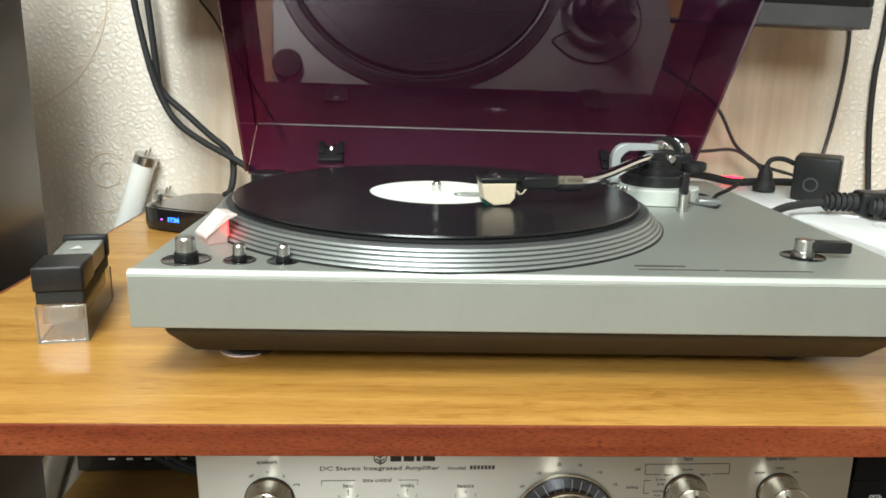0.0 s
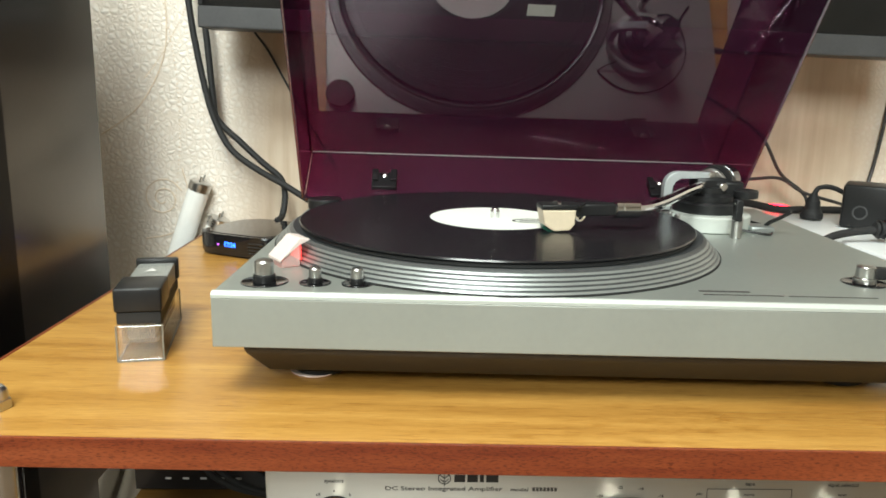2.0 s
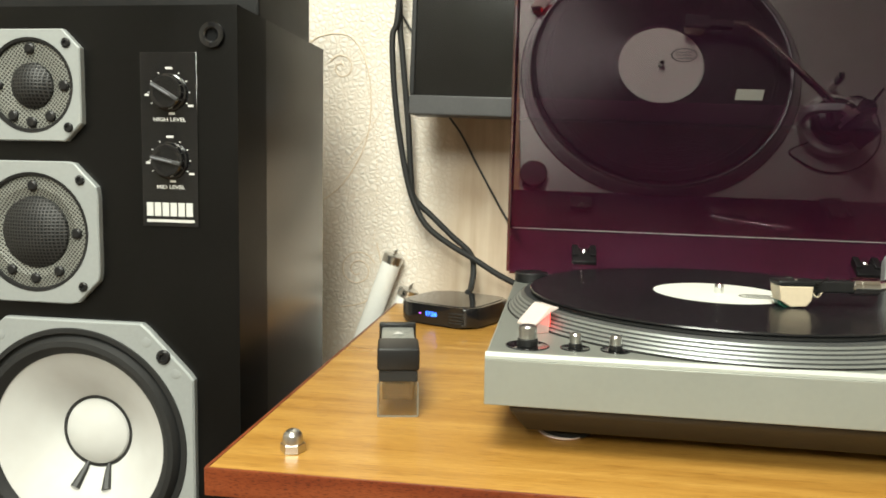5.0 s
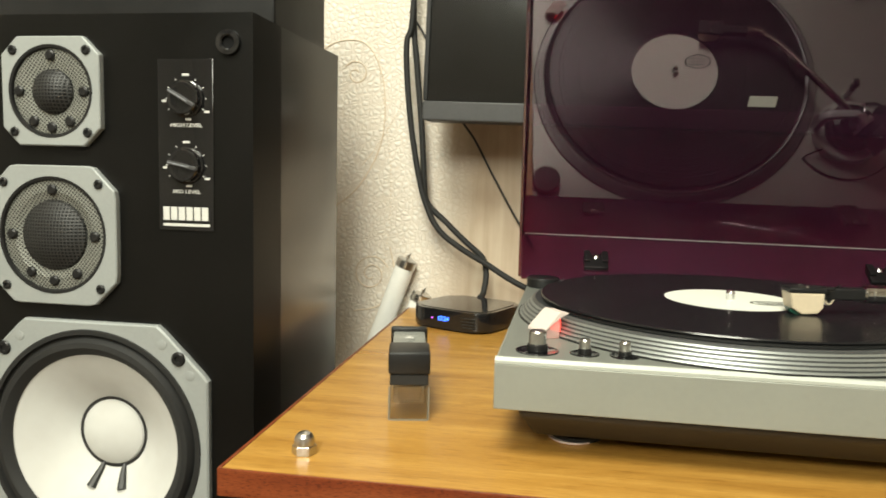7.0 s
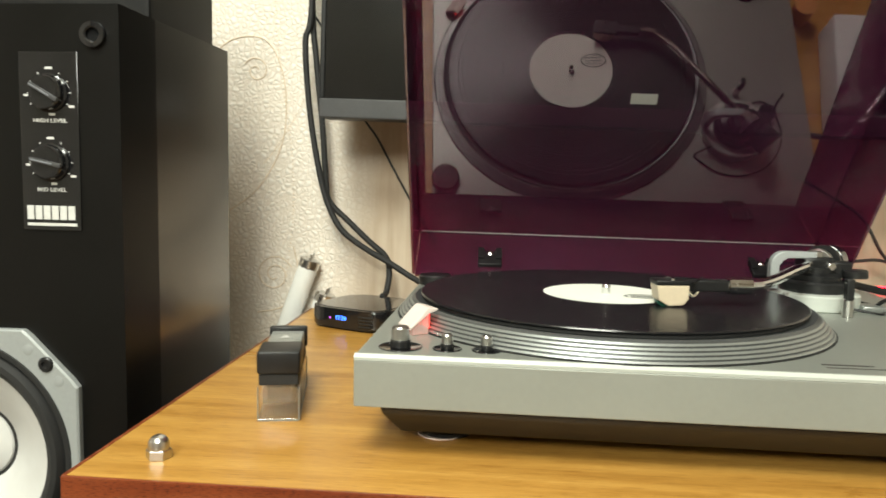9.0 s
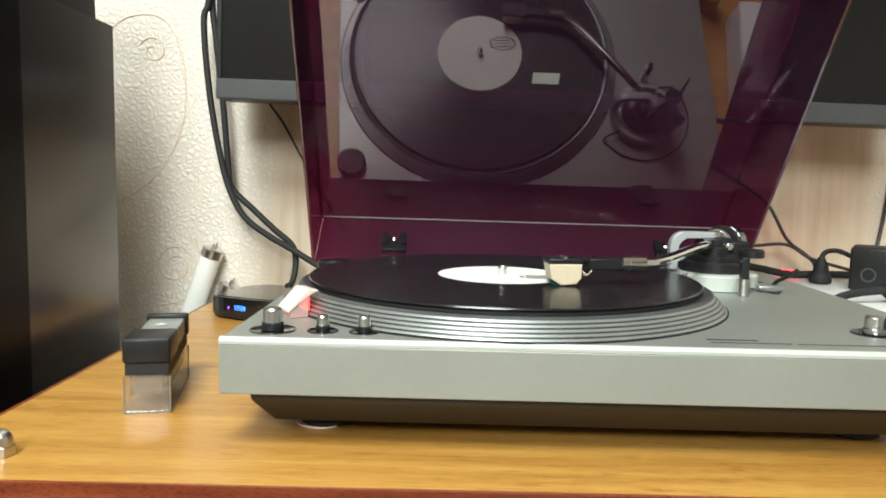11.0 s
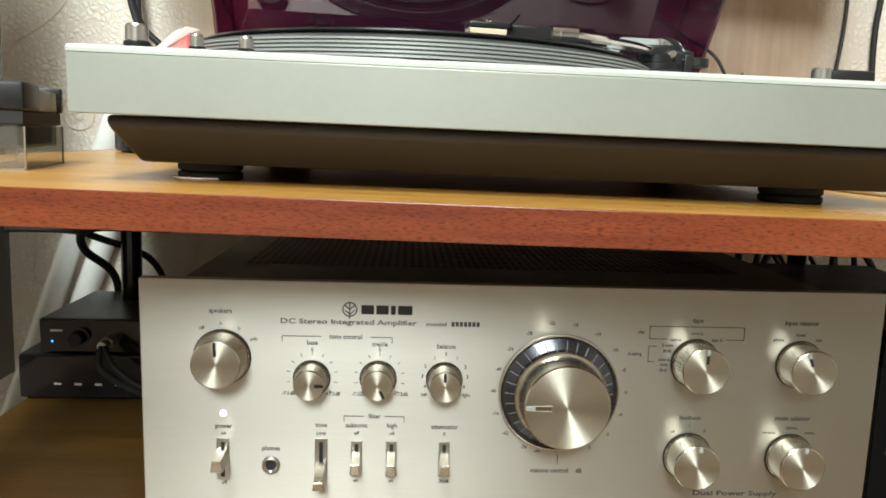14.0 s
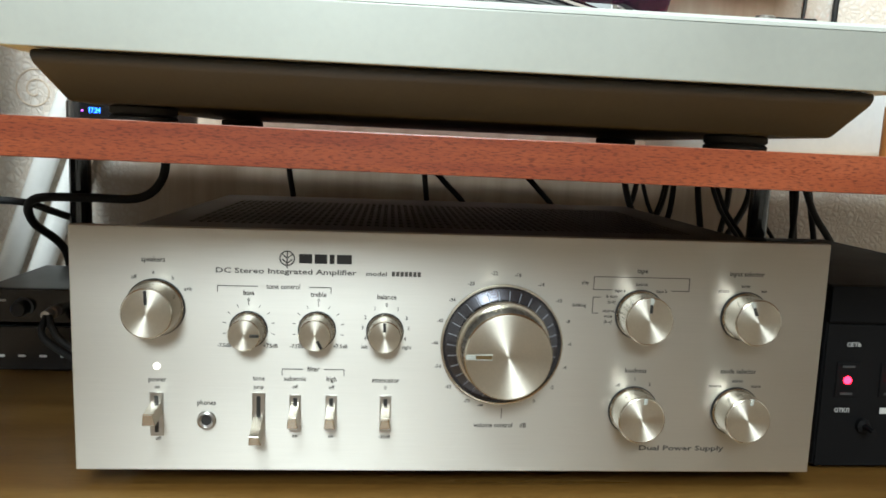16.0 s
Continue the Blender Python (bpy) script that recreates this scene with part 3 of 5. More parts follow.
    # print on the plinth: brand and model as bars
    for x0, x1, y, h in ((0.283, 0.313, 0.0235, 0.0022), (0.283, 0.330, 0.0165, 0.0010), (0.333, 0.385, 0.0165, 0.0007)):
        part("brand_mark", box(x0, x1, y, y + h, zt + 0.0001, zt + 0.0004), M_GREYINK, t)
    # hinges and the arm's lettering plate
    for x in (0.0675, 0.350):
        h = part("hinge", box(x - 0.012, x + 0.012, TD - 0.026, TD - 0.002, zt - 0.001, zt + 0.006, 0.001), M_BLACK, t, "black lid hinge")
        plate = box(-0.0125, 0.0125, 0.0001, 0.0050, 0.036, 0.058, 0.0012)
        plate = box(-0.0125, -0.0060, 0.0048, 0.0080, 0.034, 0.050, 0.0008, 2, plate)
        plate = box(0.0060, 0.0125, 0.0048, 0.0080, 0.034, 0.050, 0.0008, 2, plate)
        part("hinge_plate", moved(plate, LID @ pose(x, 0, 0)), M_BLACK, h)
        part("screw", moved(lathe([(0, 0.0022), (0.0024, 0.0018), (0.0042, 0.0004), (0.0044, 0)], 20), LID @ pose(x, 0.0050, 0.0395, -90, 0, 0)), M_CHROME, h, "chrome screw")
    part("name_plate", box(0.297, 0.325, TD - 0.022, TD - 0.014, zt, zt + 0.0008, 0.0002), M_WHITEINK, t)
    tonearm(t, zt)
    lid(t)


# The lid's own frame: x along its width, y up its panel, z out of the panel into the box.
LID_LEAN, LID_DEEP, LID_LONG = 33.9, 0.073, 0.385
LID = pose(0.2047, 0.3917, 0.110, 0, 0, 2.3) @ pose(0, 0, 0, 90 + LID_LEAN, 0, 0) @ pose(0, 0, 0, 0, 0, -0.85) @ pose(-0.2047, 0, 0)


def lid(t):
    x0, x1, w = -0.0128, 0.4224, 0.003
    L = part("lid", moved(box(x0, x1, -w, LID_LONG, -w, 0, 0.0009), LID), M_LID, t, "smoked purple acrylic lid panel, raised")
    part("side_skirt", moved(box(x0, x0 + w, 0, LID_LONG, 0.0002, LID_DEEP, 0.0008), LID), M_LID, L)
    part("side_skirt", moved(box(x1 - w, x1, 0, LID_LONG, 0.0002, LID_DEEP, 0.0008), LID), M_LID, L)
    part("rear_skirt", moved(box(x0 + w, x1 - w, -w, 0, 0.0002, LID_DEEP, 0.0006), LID), M_LID, L)
    part("front_skirt", moved(box(x0 + w, x1 - w, LID_LONG - w, LID_LONG, 0.0002, LID_DEEP, 0.0008), LID), M_LID, L)
    # Thin bright strip along the corner between panel and rear skirt.
    part("edge_line", moved(box(x0 + w + 0.001, x1 - w - 0.001, 0.0001, 0.0009, 0.0001, 0.0009, 0.0002), LID), M_BRIGHT, L, "bright line along the lid's inner corner")
    part("sticker", moved(box(0.1945, 0.2195, 0.1645, 0.1755, 0.0003, 0.0006), LID), M_STICKER, L, "small white paper sticker")


def tonearm(t, zt):
    at = pose(AX, AY, zt)
    base = part("tonearm_base", lathe([(0, 0.0002), (0.0365, 0.0002), (0.0375, 0.001), (0.0375, 0.0125), (0.036, 0.0138), (0.030, 0.0142), (0, 0.0164)], 64), M_BRIGHT, t, "silver tonearm base ring", at)
    part("height_ring", lathe([(0.028, 0.0142), (0.0285, 0.017), (0.0285, 0.0225), (0.027, 0.024), (0, 0.024)], 48), M_BLACK, base, "", None)
    part("pillar", lathe([(0.022, 0.024), (0.022, 0.029), (0.016, 0.031), (0.016, 0.036), (0, 0.036)], 36), M_BLACK, base)
    for a in (200, 214, 300):
        part("ring_stud", moved(lathe([(0.0028, 0.0005), (0.0028, 0.0135), (0.002, 0.0145), (0, 0.0145)], 18), pose(0.0370 * math.cos(radians(a)), 0.0370 * math.sin(radians(a)), 0)), M_STEEL, base)
    zc = 0.0378     # height of the arm over the plinth
    g = part("gimbal", moved(lathe([(0.0088, -0.0035), (0.0125, -0.0035), (0.0132, -0.0028), (0.0132, 0.0028), (0.0125, 0.0035), (0.0088, 0.0035), (0.0088, -0.0035)], 40, cap=False), pose(0.004, 0.006, zc, 90, 0, -38)), M_STEEL, base, "polished gimbal ring")
    part("bearing_block", box(-0.013, 0.013, -0.010, 0.014, zc - 0.010, zc + 0.0068, 0.0025), M_BLACK, g)
    part("bias_dial", moved(lathe([(0, 0), (0.0098, 0), (0.0102, 0.001), (0.0102, 0.006), (0.009, 0.007), (0, 0.007)], 28), pose(0.030, -0.010, zc - 0.010)), M_BLACK, base, "black anti-skate dial")
    part("side_block", box(0.010, 0.030, -0.006, 0.012, zc - 0.012, zc + 0.003, 0.002), M_BLACK, base)
    part("bearing_cap", moved(lathe([(0.0052, 0), (0.0052, 0.0042), (0.0042, 0.005), (0, 0.005)], 28), pose(0, 0, zc + 0.0068)), M_STEEL, g, "steel bearing cap")
    part("bearing_screw", moved(lathe([(0.0036, 0), (0.0036, 0.0035), (0.0028, 0.0042), (0, 0.0042)], 20), pose(0.009, -0.0098, zc - 0.001, 90, 0, 0)), M_CHROME, g)
    # the pale bow over the bearing
    arch = [(-0.0405, 0.0155), (-0.0405, 0.0330)] + [(-0.0285 - 0.0120 * math.cos(radians(q)), 0.0370 + 0.0120 * math.sin(radians(q))) for q in range(0, 91, 15)] + [(-0.002, 0.0490), (-0.002, 0.0432)]
    arch += [(-0.0270 - 0.0062 * math.sin(radians(q)), 0.0370 + 0.0062 * math.cos(radians(q))) for q in range(0, 91, 15)] + [(-0.0330, 0.0155)]
    part("arm_bow", moved(prism(arch, -0.0045, 0.0045, 0.0012), pose(0, -0.004, 0, 90, 0, 0)), M_FRAME, base, "pale grey arched bracket")
    # counterweight behind the pivot
    back = Vector((0.62, 0.78, 0)).normalized()
    ang = math.degrees(math.atan2(back.y, back.x)) - 90
    cw = lathe([(0, 0), (0.0125, 0), (0.0135, 0.001), (0.0135, 0.006), (0.0152, 0.007), (0.0152, 0.021), (0.0142, 0.0222), (0, 0.0222)], 40)
    part("counterweight", moved(cw, Matrix.Translation(back * 0.020 + Vector((0, 0, zc))) @ pose(0, 0, 0, 0, 0, ang) @ pose(0, 0, 0, -90, 0, 0)), M_GLOSSBLACK, base, "black counterweight")
    dial = lathe([(0.0136, -0.0002), (0.0158, 0), (0.0158, 0.0045), (0.0136, 0.005)], 40)
    part("force_dial", moved(dial, Matrix.Translation(back * 0.0165 + Vector((0, 0, zc))) @ pose(0, 0, 0, 0, 0, ang) @ pose(0, 0, 0, -90, 0, 0)), M_BLACK, base, "black ribbed force dial")
    # S-shaped tube, collar, headshell and cartridge
    hx, hy, hz = 0.2530, 0.1275, 0.0325     # rear of the headshell over the plinth
    tip = Vector((hx - AX, hy - AY, hz))
    tube = [(0, 0, zc), (-0.014, -0.020, zc), (-0.034, -0.048, zc - 0.001), (-0.054, -0.076, zc - 0.003), (-0.068, -0.095, hz + 0.001), (-0.082, -0.110, hz), (tip.x + 0.012, tip.y + 0.002, hz), (tip.x, tip.y, hz)]
    tb = part("arm_tube", sweep(tube, 0.0042, 14, 10), M_CHROME, base, "polished S-shaped arm tube")
    head = Matrix.Translation(tip) @ pose(0, 0, 0, 0, 0, 8)
    part("collar", moved(lathe([(0.0050, -0.002), (0.0066, -0.001), (0.0066, 0.0035), (0.0062, 0.0040), (0.0066, 0.0045), (0.0066, 0.0165), (0.0050, 0.0175)], 30), head @ pose(0.001, 0, 0, 0, 90, 0)), M_CHROME, tb, "chrome locking collar")
    hs = box(-0.030, 0.001, -0.0048, 0.0048, -0.0045, 0.0042, 0.0014)
    hs = box(-0.056, -0.027, -0.0085, 0.0085, 0.0005, 0.0042, 0.001, 2, hs)
    sh = part("headshell", moved(hs, head), M_BLACK, tb, "black headshell")
    part("finger_lift", moved(sweep([(-0.030, -0.006, 0.003), (-0.029, -0.013, 0.004), (-0.026, -0.018, 0.0085)], 0.0007, 8), head), M_BLACK, sh)
    cart = prism([(-0.042, 0.0003), (-0.0175, 0.0003), (-0.018, -0.0100), (-0.0215, -0.0142), (-0.033, -0.0150), (-0.040, -0.0105)], -0.0082, 0.0082, 0.0009)
    c = part("cartridge", moved(cart, head @ pose(-0.0135, 0, 0, 90, 0, 0)), M_IVORY, sh, "ivory cartridge body")
    part("stylus_guard", moved(prism([(-0.0405, -0.0110), (-0.029, -0.0140), (-0.0250, -0.0172), (-0.033, -0.0176), (-0.0395, -0.0140)], -0.0045, 0.0045, 0.0006), head @ pose(-0.0135, 0, 0, 90, 0, 0)), M_GREEN, c, "dark green stylus holder")
    for sy in (-0.0055, 0.0055):
        part("screw", moved(lathe([(0.0017, 0.004), (0.0017, 0.0055), (0.001, 0.006), (0, 0.006)], 14), head @ pose(-0.043, sy, 0)), M_CHROME, sh)
    for k, sy in enumerate((-0.004, -0.0013, 0.0013, 0.004)):
        part("lead_wire", moved(sweep([(-0.0315, sy, -0.003), (-0.027, sy * 1.5, -0.0075 - 0.001 * (k % 2)), (-0.022, sy * 0.8, -0.0035)], 0.00045, 6), head), (M_IVORY, M_STEEL, M_GREEN, M_IVORY)[k], sh)
    # arm rest, cueing lever and lift
    part("arm_rest", moved(lathe([(0.0042, 0.0003), (0.0042, 0.014), (0.003, 0.0148), (0.003, 0.028), (0.0038, 0.029), (0, 0.030)], 24), pose(0.008, -0.052, 0)), M_STEEL, base, "steel arm rest post")
    part("rest_clip", moved(box(-0.003, 0.003, -0.004, 0.004, 0.0145, 0.032, 0.001), pose(0.008, -0.052, 0)), M_BLACK, base)
    cue = part("cue_lever", sweep([(0.045, -0.018, 0.003), (0.047, -0.024, 0.009), (0.051, -0.032, 0.014), (0.057, -0.040, 0.021)], 0.0017, 10), M_BLACK, base, "black cueing lever")
    part("cue_plate", box(0.030, 0.050, -0.030, -0.010, 0.0002, 0.006, 0.0015), M_PLATTER, base)
    loop = [(0.056 * math.cos(radians(a)), 0.056 * math.sin(radians(a)), 0.0014) for a in range(150, -46, -15)]
    part("cable_loop", sweep([(-0.030, 0.022, 0.012)] + loop + [(0.020, -0.036, 0.004)], 0.0010, 8), M_BLACK, base, "thin black looped wire")


turntable()


def record():
    at = TT @ pose(PX, PY, 0.0665 + 0.0143)
    r = thing("vinyl_record", at, "black vinyl record with white label lying on the turntable", "record")
    d = part("disc", lathe([(0, 0), (0.1488, 0), (0.1495, 0.0009), (0.1488, 0.0019), (0.1455, 0.0017), (0.060, 0.0016), (0.052, 0.0018), (0, 0.0018)], 128), M_VINYL, r, "glossy black grooved disc")
    lab = part("label", lathe([(0.0038, 0.0018), (0.050, 0.0018), (0.0503, 0.0020), (0.0038, 0.0021)], 96), M_LABEL, r, "white paper label")
    # the printed scroll on the label, as a plain outline
    part("label_print", moved(lathe([(0.0105, 0.00215), (0.0120, 0.00215), (0.0120, 0.0023), (0.0105, 0.0023), (0.0105, 0.00215)], 40, cap=False), pose(0.028, -0.012, 0) @ Matrix.Diagonal((1.3, 0.8, 1, 1))), M_GREYINK, lab)
    for k in range(3):
        part("label_print", box(0.018, 0.037, -0.0165 + k * 0.004, -0.0155 + k * 0.004, 0.00215, 0.0023), M_GREYINK, lab)


record()

puck = thing("record_adapter", TT @ pose(0.0165, 0.3015, 0.0655), "dark grey round adapter stored on the plinth corner", "adapter")
part("body", lathe([(0, 0), (0.0155, 0), (0.0163, 0.001), (0.0163, 0.0085), (0.0152, 0.0098), (0.004, 0.0098), (0.0036, 0.0092), (0, 0.0092)], 48), M_BLACK, puck)
part("centre_hole", moved(lathe([(0, 0.0094), (0.0034, 0.0094), (0.0034, 0.0100), (0.0028, 0.0101), (0, 0.0096)], 24), pose(0, 0, 0)), M_INK, puck)


pad = lathe([(0, 0), (0.0150, 0), (0.0160, 0.0008), (0.0157, 0.0014), (0.0145, 0.0007), (0, 0.0006)], 40)
solid("paper_pad", pad, M_PAPER, "pale pinkish paper disc under the turntable foot", "pad", m=TT @ pose(0.0490, 0.0520, 0.0001))


# ---- stylus case ----
def stylus_case():
    c = thing("stylus_case", pose(-0.0995, 0.0155, TOP_Z, 0, 0, 12), "clear plastic case with black lid for a record brush", "case")
    w, dp, h = 0.0295, 0.092, 0.0245
    sh = bmesh.new()
    t = 0.0012
    for b in ((0, w, 0, dp, 0, t), (0, t, 0, dp, t, h), (w - t, w, 0, dp, t, h), (t, w - t, 0, t, t, h), (t, w - t, dp - t, dp, t, h)):
        box(*b, 0.0003, 1, sh)
    part("clear_base", sh, M_CLEAR, c, "clear acrylic tray")
    # Thin pale strips added for the glint along the clear tray's edges.
    for ex in (0.0, w - 0.001):
        for ey in (0.0, dp - 0.001):
            part("tray_glint", box(ex, ex + 0.001, ey - 0.0002, ey + 0.001, 0.0005, h + 0.0002), M_TRAY, c)
        part("tray_glint", box(ex, ex + 0.001, 0.001, dp - 0.001, 0.0, 0.001), M_TRAY, c)
    part("tray_glint", box(0.001, w - 0.001, -0.0002, 0.0008, 0.0, 0.0012), M_TRAY, c)
    part("brush_pad", box(0.0035, w - 0.0035, 0.002, dp - 0.003, 0.012, 0.027, 0.001), M_SMOKE, c, "smoked inner block")
    part("brush_core", box(0.006, w - 0.006, 0.006, dp - 0.006, 0.0135, 0.0255, 0.001), M_DARKGREY, c)
    part("collar", box(0.001, w - 0.001, 0.001, dp - 0.002, 0.0255, 0.0335, 0.0008), M_RUBBER, c, "black velvet collar")
    part("lid", box(-0.0003, w + 0.0003, -0.0006, 0.034, 0.0335, 0.0500, 0.0022, 3), M_BLACK, c, "black plastic front cap")
    part("grip", box(0.0005, w - 0.0005, 0.034, dp - 0.004, 0.0335, 0.0475, 0.0022, 3), M_CLEAR, c, "smoked clear grip")
    part("grip_core", box(0.002, w - 0.002, 0.0342, dp - 0.0062, 0.0337, 0.0466, 0.001), M_FRAME, c)
    part("end_cap", box(-0.0003, w + 0.0003, dp - 0.006, dp + 0.0006, 0.0335, 0.0500, 0.0016, 2), M_BLACK, c, "black end cap")
    part("arrow_mark", moved(prism([(-0.004, -0.004), (0.004, -0.004), (0, 0.005)], 0, 0.0002), pose(w / 2, 0.060, 0.0476)), M_WHITEINK, c)


stylus_case()


# ---- set-top box, lamp tubes ----
def set_top_box():
    s = thing("set_top_box", pose(-0.089, 0.372, TOP_Z, 0, 0, -24), "gloss black set-top box with a blue clock display", "set-top box")
    w, d, h = 0.052, 0.050, 0.024
    out = []
    for k in range(48):
        a = 2 * math.pi * k / 48
        c, si = math.cos(a), math.sin(a)
        out.append((w * math.copysign(abs(c) ** 0.45, c), d * math.copysign(abs(si) ** 0.45, si)))
    part("body", prism(out, 0.002, h, 0.003, seg=3), M_GLOSSBLACK, s)
    part("top_plate", prism([(x * 0.9, y * 0.9) for x, y in out], h, h + 0.0006, 0.0002), M_GLOSSBLACK, s, "glossy dark top plate")
    part("base", prism([(x * 0.9, y * 0.9) for x, y in out], 0, 0.0021), M_RUBBER, s)
    part("display", moved(writing("17:24", 0.0068, 0.0001), facing(-0.0015, -d - 0.0003, 0.0135)), M_BLUE, s, "glowing blue digits")
    part("indicator", moved(lathe([(0, 0), (0.0010, 0), (0.0008, 0.0006), (0, 0.0007)], 12), facing(-0.0165, -d + 0.0002, 0.0130)), M_PURPLE, s, "violet indicator light")
    for k in range(4):
        part("vent_slot", box(0.022, 0.040, -d - 0.0001, -d + 0.002, 0.006 + k * 0.0035, 0.0072 + k * 0.0035), M_INK, s)


set_top_box()


def lamp_tube(name_pose, length):
    t = thing("fluorescent_tube", name_pose, "frosted white fluorescent tube leaning against the wall", "lamp tube", "spare lamp tubes")
    part("glass", lathe([(0, 0), (0.0128, 0), (0.013, 0.001), (0.013, length - 0.012), (0.0128, length - 0.011)], 32), M_TUBE, t, "frosted white glass")
    part("end_cap", lathe([(0.0133, length - 0.0115), (0.0136, length - 0.011), (0.0136, length - 0.001), (0.0125, length), (0.004, length + 0.001), (0, length + 0.001)], 32), M_STEEL, t, "silver metal end cap")
    for s in (-1, 1):
        part("pin", moved(lathe([(0.0012, length), (0.0012, length + 0.0072), (0.0008, length + 0.008), (0, length + 0.008)], 10), pose(s * 0.0064, 0, 0)), M_STEEL, t)


def tube_to(end, foot, length):
    d = (Vector(end) - Vector(foot)).normalized()
    return Matrix.Translation(Vector(end) - d * length) @ d.to_track_quat("Z", "Y").to_matrix().to_4x4()


lamp_tube(tube_to((-0.184, 0.4745, 0.776), (-0.283, 0.4745, 0.50), 0.60), 0.60)
lamp_tube(tube_to((-0.163, 0.4745, 0.731), (-0.258, 0.4745, 0.47), 0.57), 0.57)


# ---- television on the wall ----
def television():
    t = thing("television", pose(0.235, 0.378, 0.945, 0, 1.2, 0), "flat black television hanging on the wall", "television")
    w, h = 0.385, 0.44
    part("housing", box(-w, w, 0.004, 0.046, 0, h, 0.004), M_BLACK, t)
    part("wall_bracket", box(-0.12, 0.12, 0.0462, WALL_Y - 0.378 - 0.0005, 0.12, 0.32, 0.002), M_BLACK, t)
    part("bezel", box(-w, w, -0.001, 0.0038, 0, 0.0225, 0.0018), M_DARKGREY, t, "dark grey lower bezel")
    for x0, x1, z0, z1 in ((-w, -w + 0.006, 0.0227, h), (w - 0.006, w, 0.0227, h), (-w + 0.0062, w - 0.0062, h - 0.008, h)):
        part("bezel", box(x0, x1, 0, 0.0038, z0, z1, 0.0012), M_BLACK, t)
    part("screen", box(-w + 0.0062, w - 0.0062, 0.0012, 0.0037, 0.0227, h - 0.0082), M_SCREEN, t, "dark switched-off screen")


television()


# ---- loudspeaker ----
def ring_plate(poly_r, hole, d0, d1, bevel=0.001, seg=64):
    """A plate with a given outline (by angle) and a round hole."""
    bm = bmesh.new()
    rings = []
    for rad, z in (("h", d0), ("o", d0), ("o", d1 - bevel), ("i", d1), ("h", d1), ("h", d0)):
        ring = []
        for k in range(seg):
            a = 2 * math.pi * k / seg
            r = hole if rad == "h" else poly_r(a) - (bevel if rad == "i" else 0)
            ring.append(bm.verts.new((r * math.cos(a), r * math.sin(a), z)))
        rings.append(ring)
    for a, b in zip(rings, rings[1:]):
        for k in range(seg):
            bm.faces.new((a[k], a[(k + 1) % seg], b[(k + 1) % seg], b[k]))
    bmesh.ops.remove_doubles(bm, verts=bm.verts, dist=1e-6)
    return bm


def oct_radius(half, cut):
    far = half * 2 - cut

    def r(a):
        c, s = abs(math.cos(a)), abs(math.sin(a))
        return min(half / max(c, s, 1e-6), far / (c + s))
    return r


def baffle(x0, x1, z0, z1, hx, hz, hole, deep):
    """A front board from y = 0 to deep with one round hole."""
    turn = sorted([2 * math.pi * k / 72 for k in range(72)] + [math.atan2(z - hz, x - hx) % (2 * math.pi) for x in (x0, x1) for z in (z0, z1)])
    bm = bmesh.new()
    rings = []
    for kind, y in (("h", 0), ("o", 0), ("o", deep), ("h", deep), ("h", 0)):
        ring = []
        for a in turn:
            c, s = math.cos(a), math.sin(a)
            r = hole
            if kind == "o":
                r = min((x1 - hx) / c if c > 1e-6 else 9, (x0 - hx) / c if c < -1e-6 else 9, (z1 - hz) / s if s > 1e-6 else 9, (z0 - hz) / s if s < -1e-6 else 9)
            ring.append(bm.verts.new((hx + r * c, y, hz + r * s)))
        rings.append(ring)
    for a, b in zip(rings, rings[1:]):
        for k in range(len(turn)):
            j = (k + 1) % len(turn)
            bm.faces.new((a[k], a[j], b[j], b[k]))
    bmesh.ops.remove_doubles(bm, verts=bm.verts, dist=1e-6)
    return bm


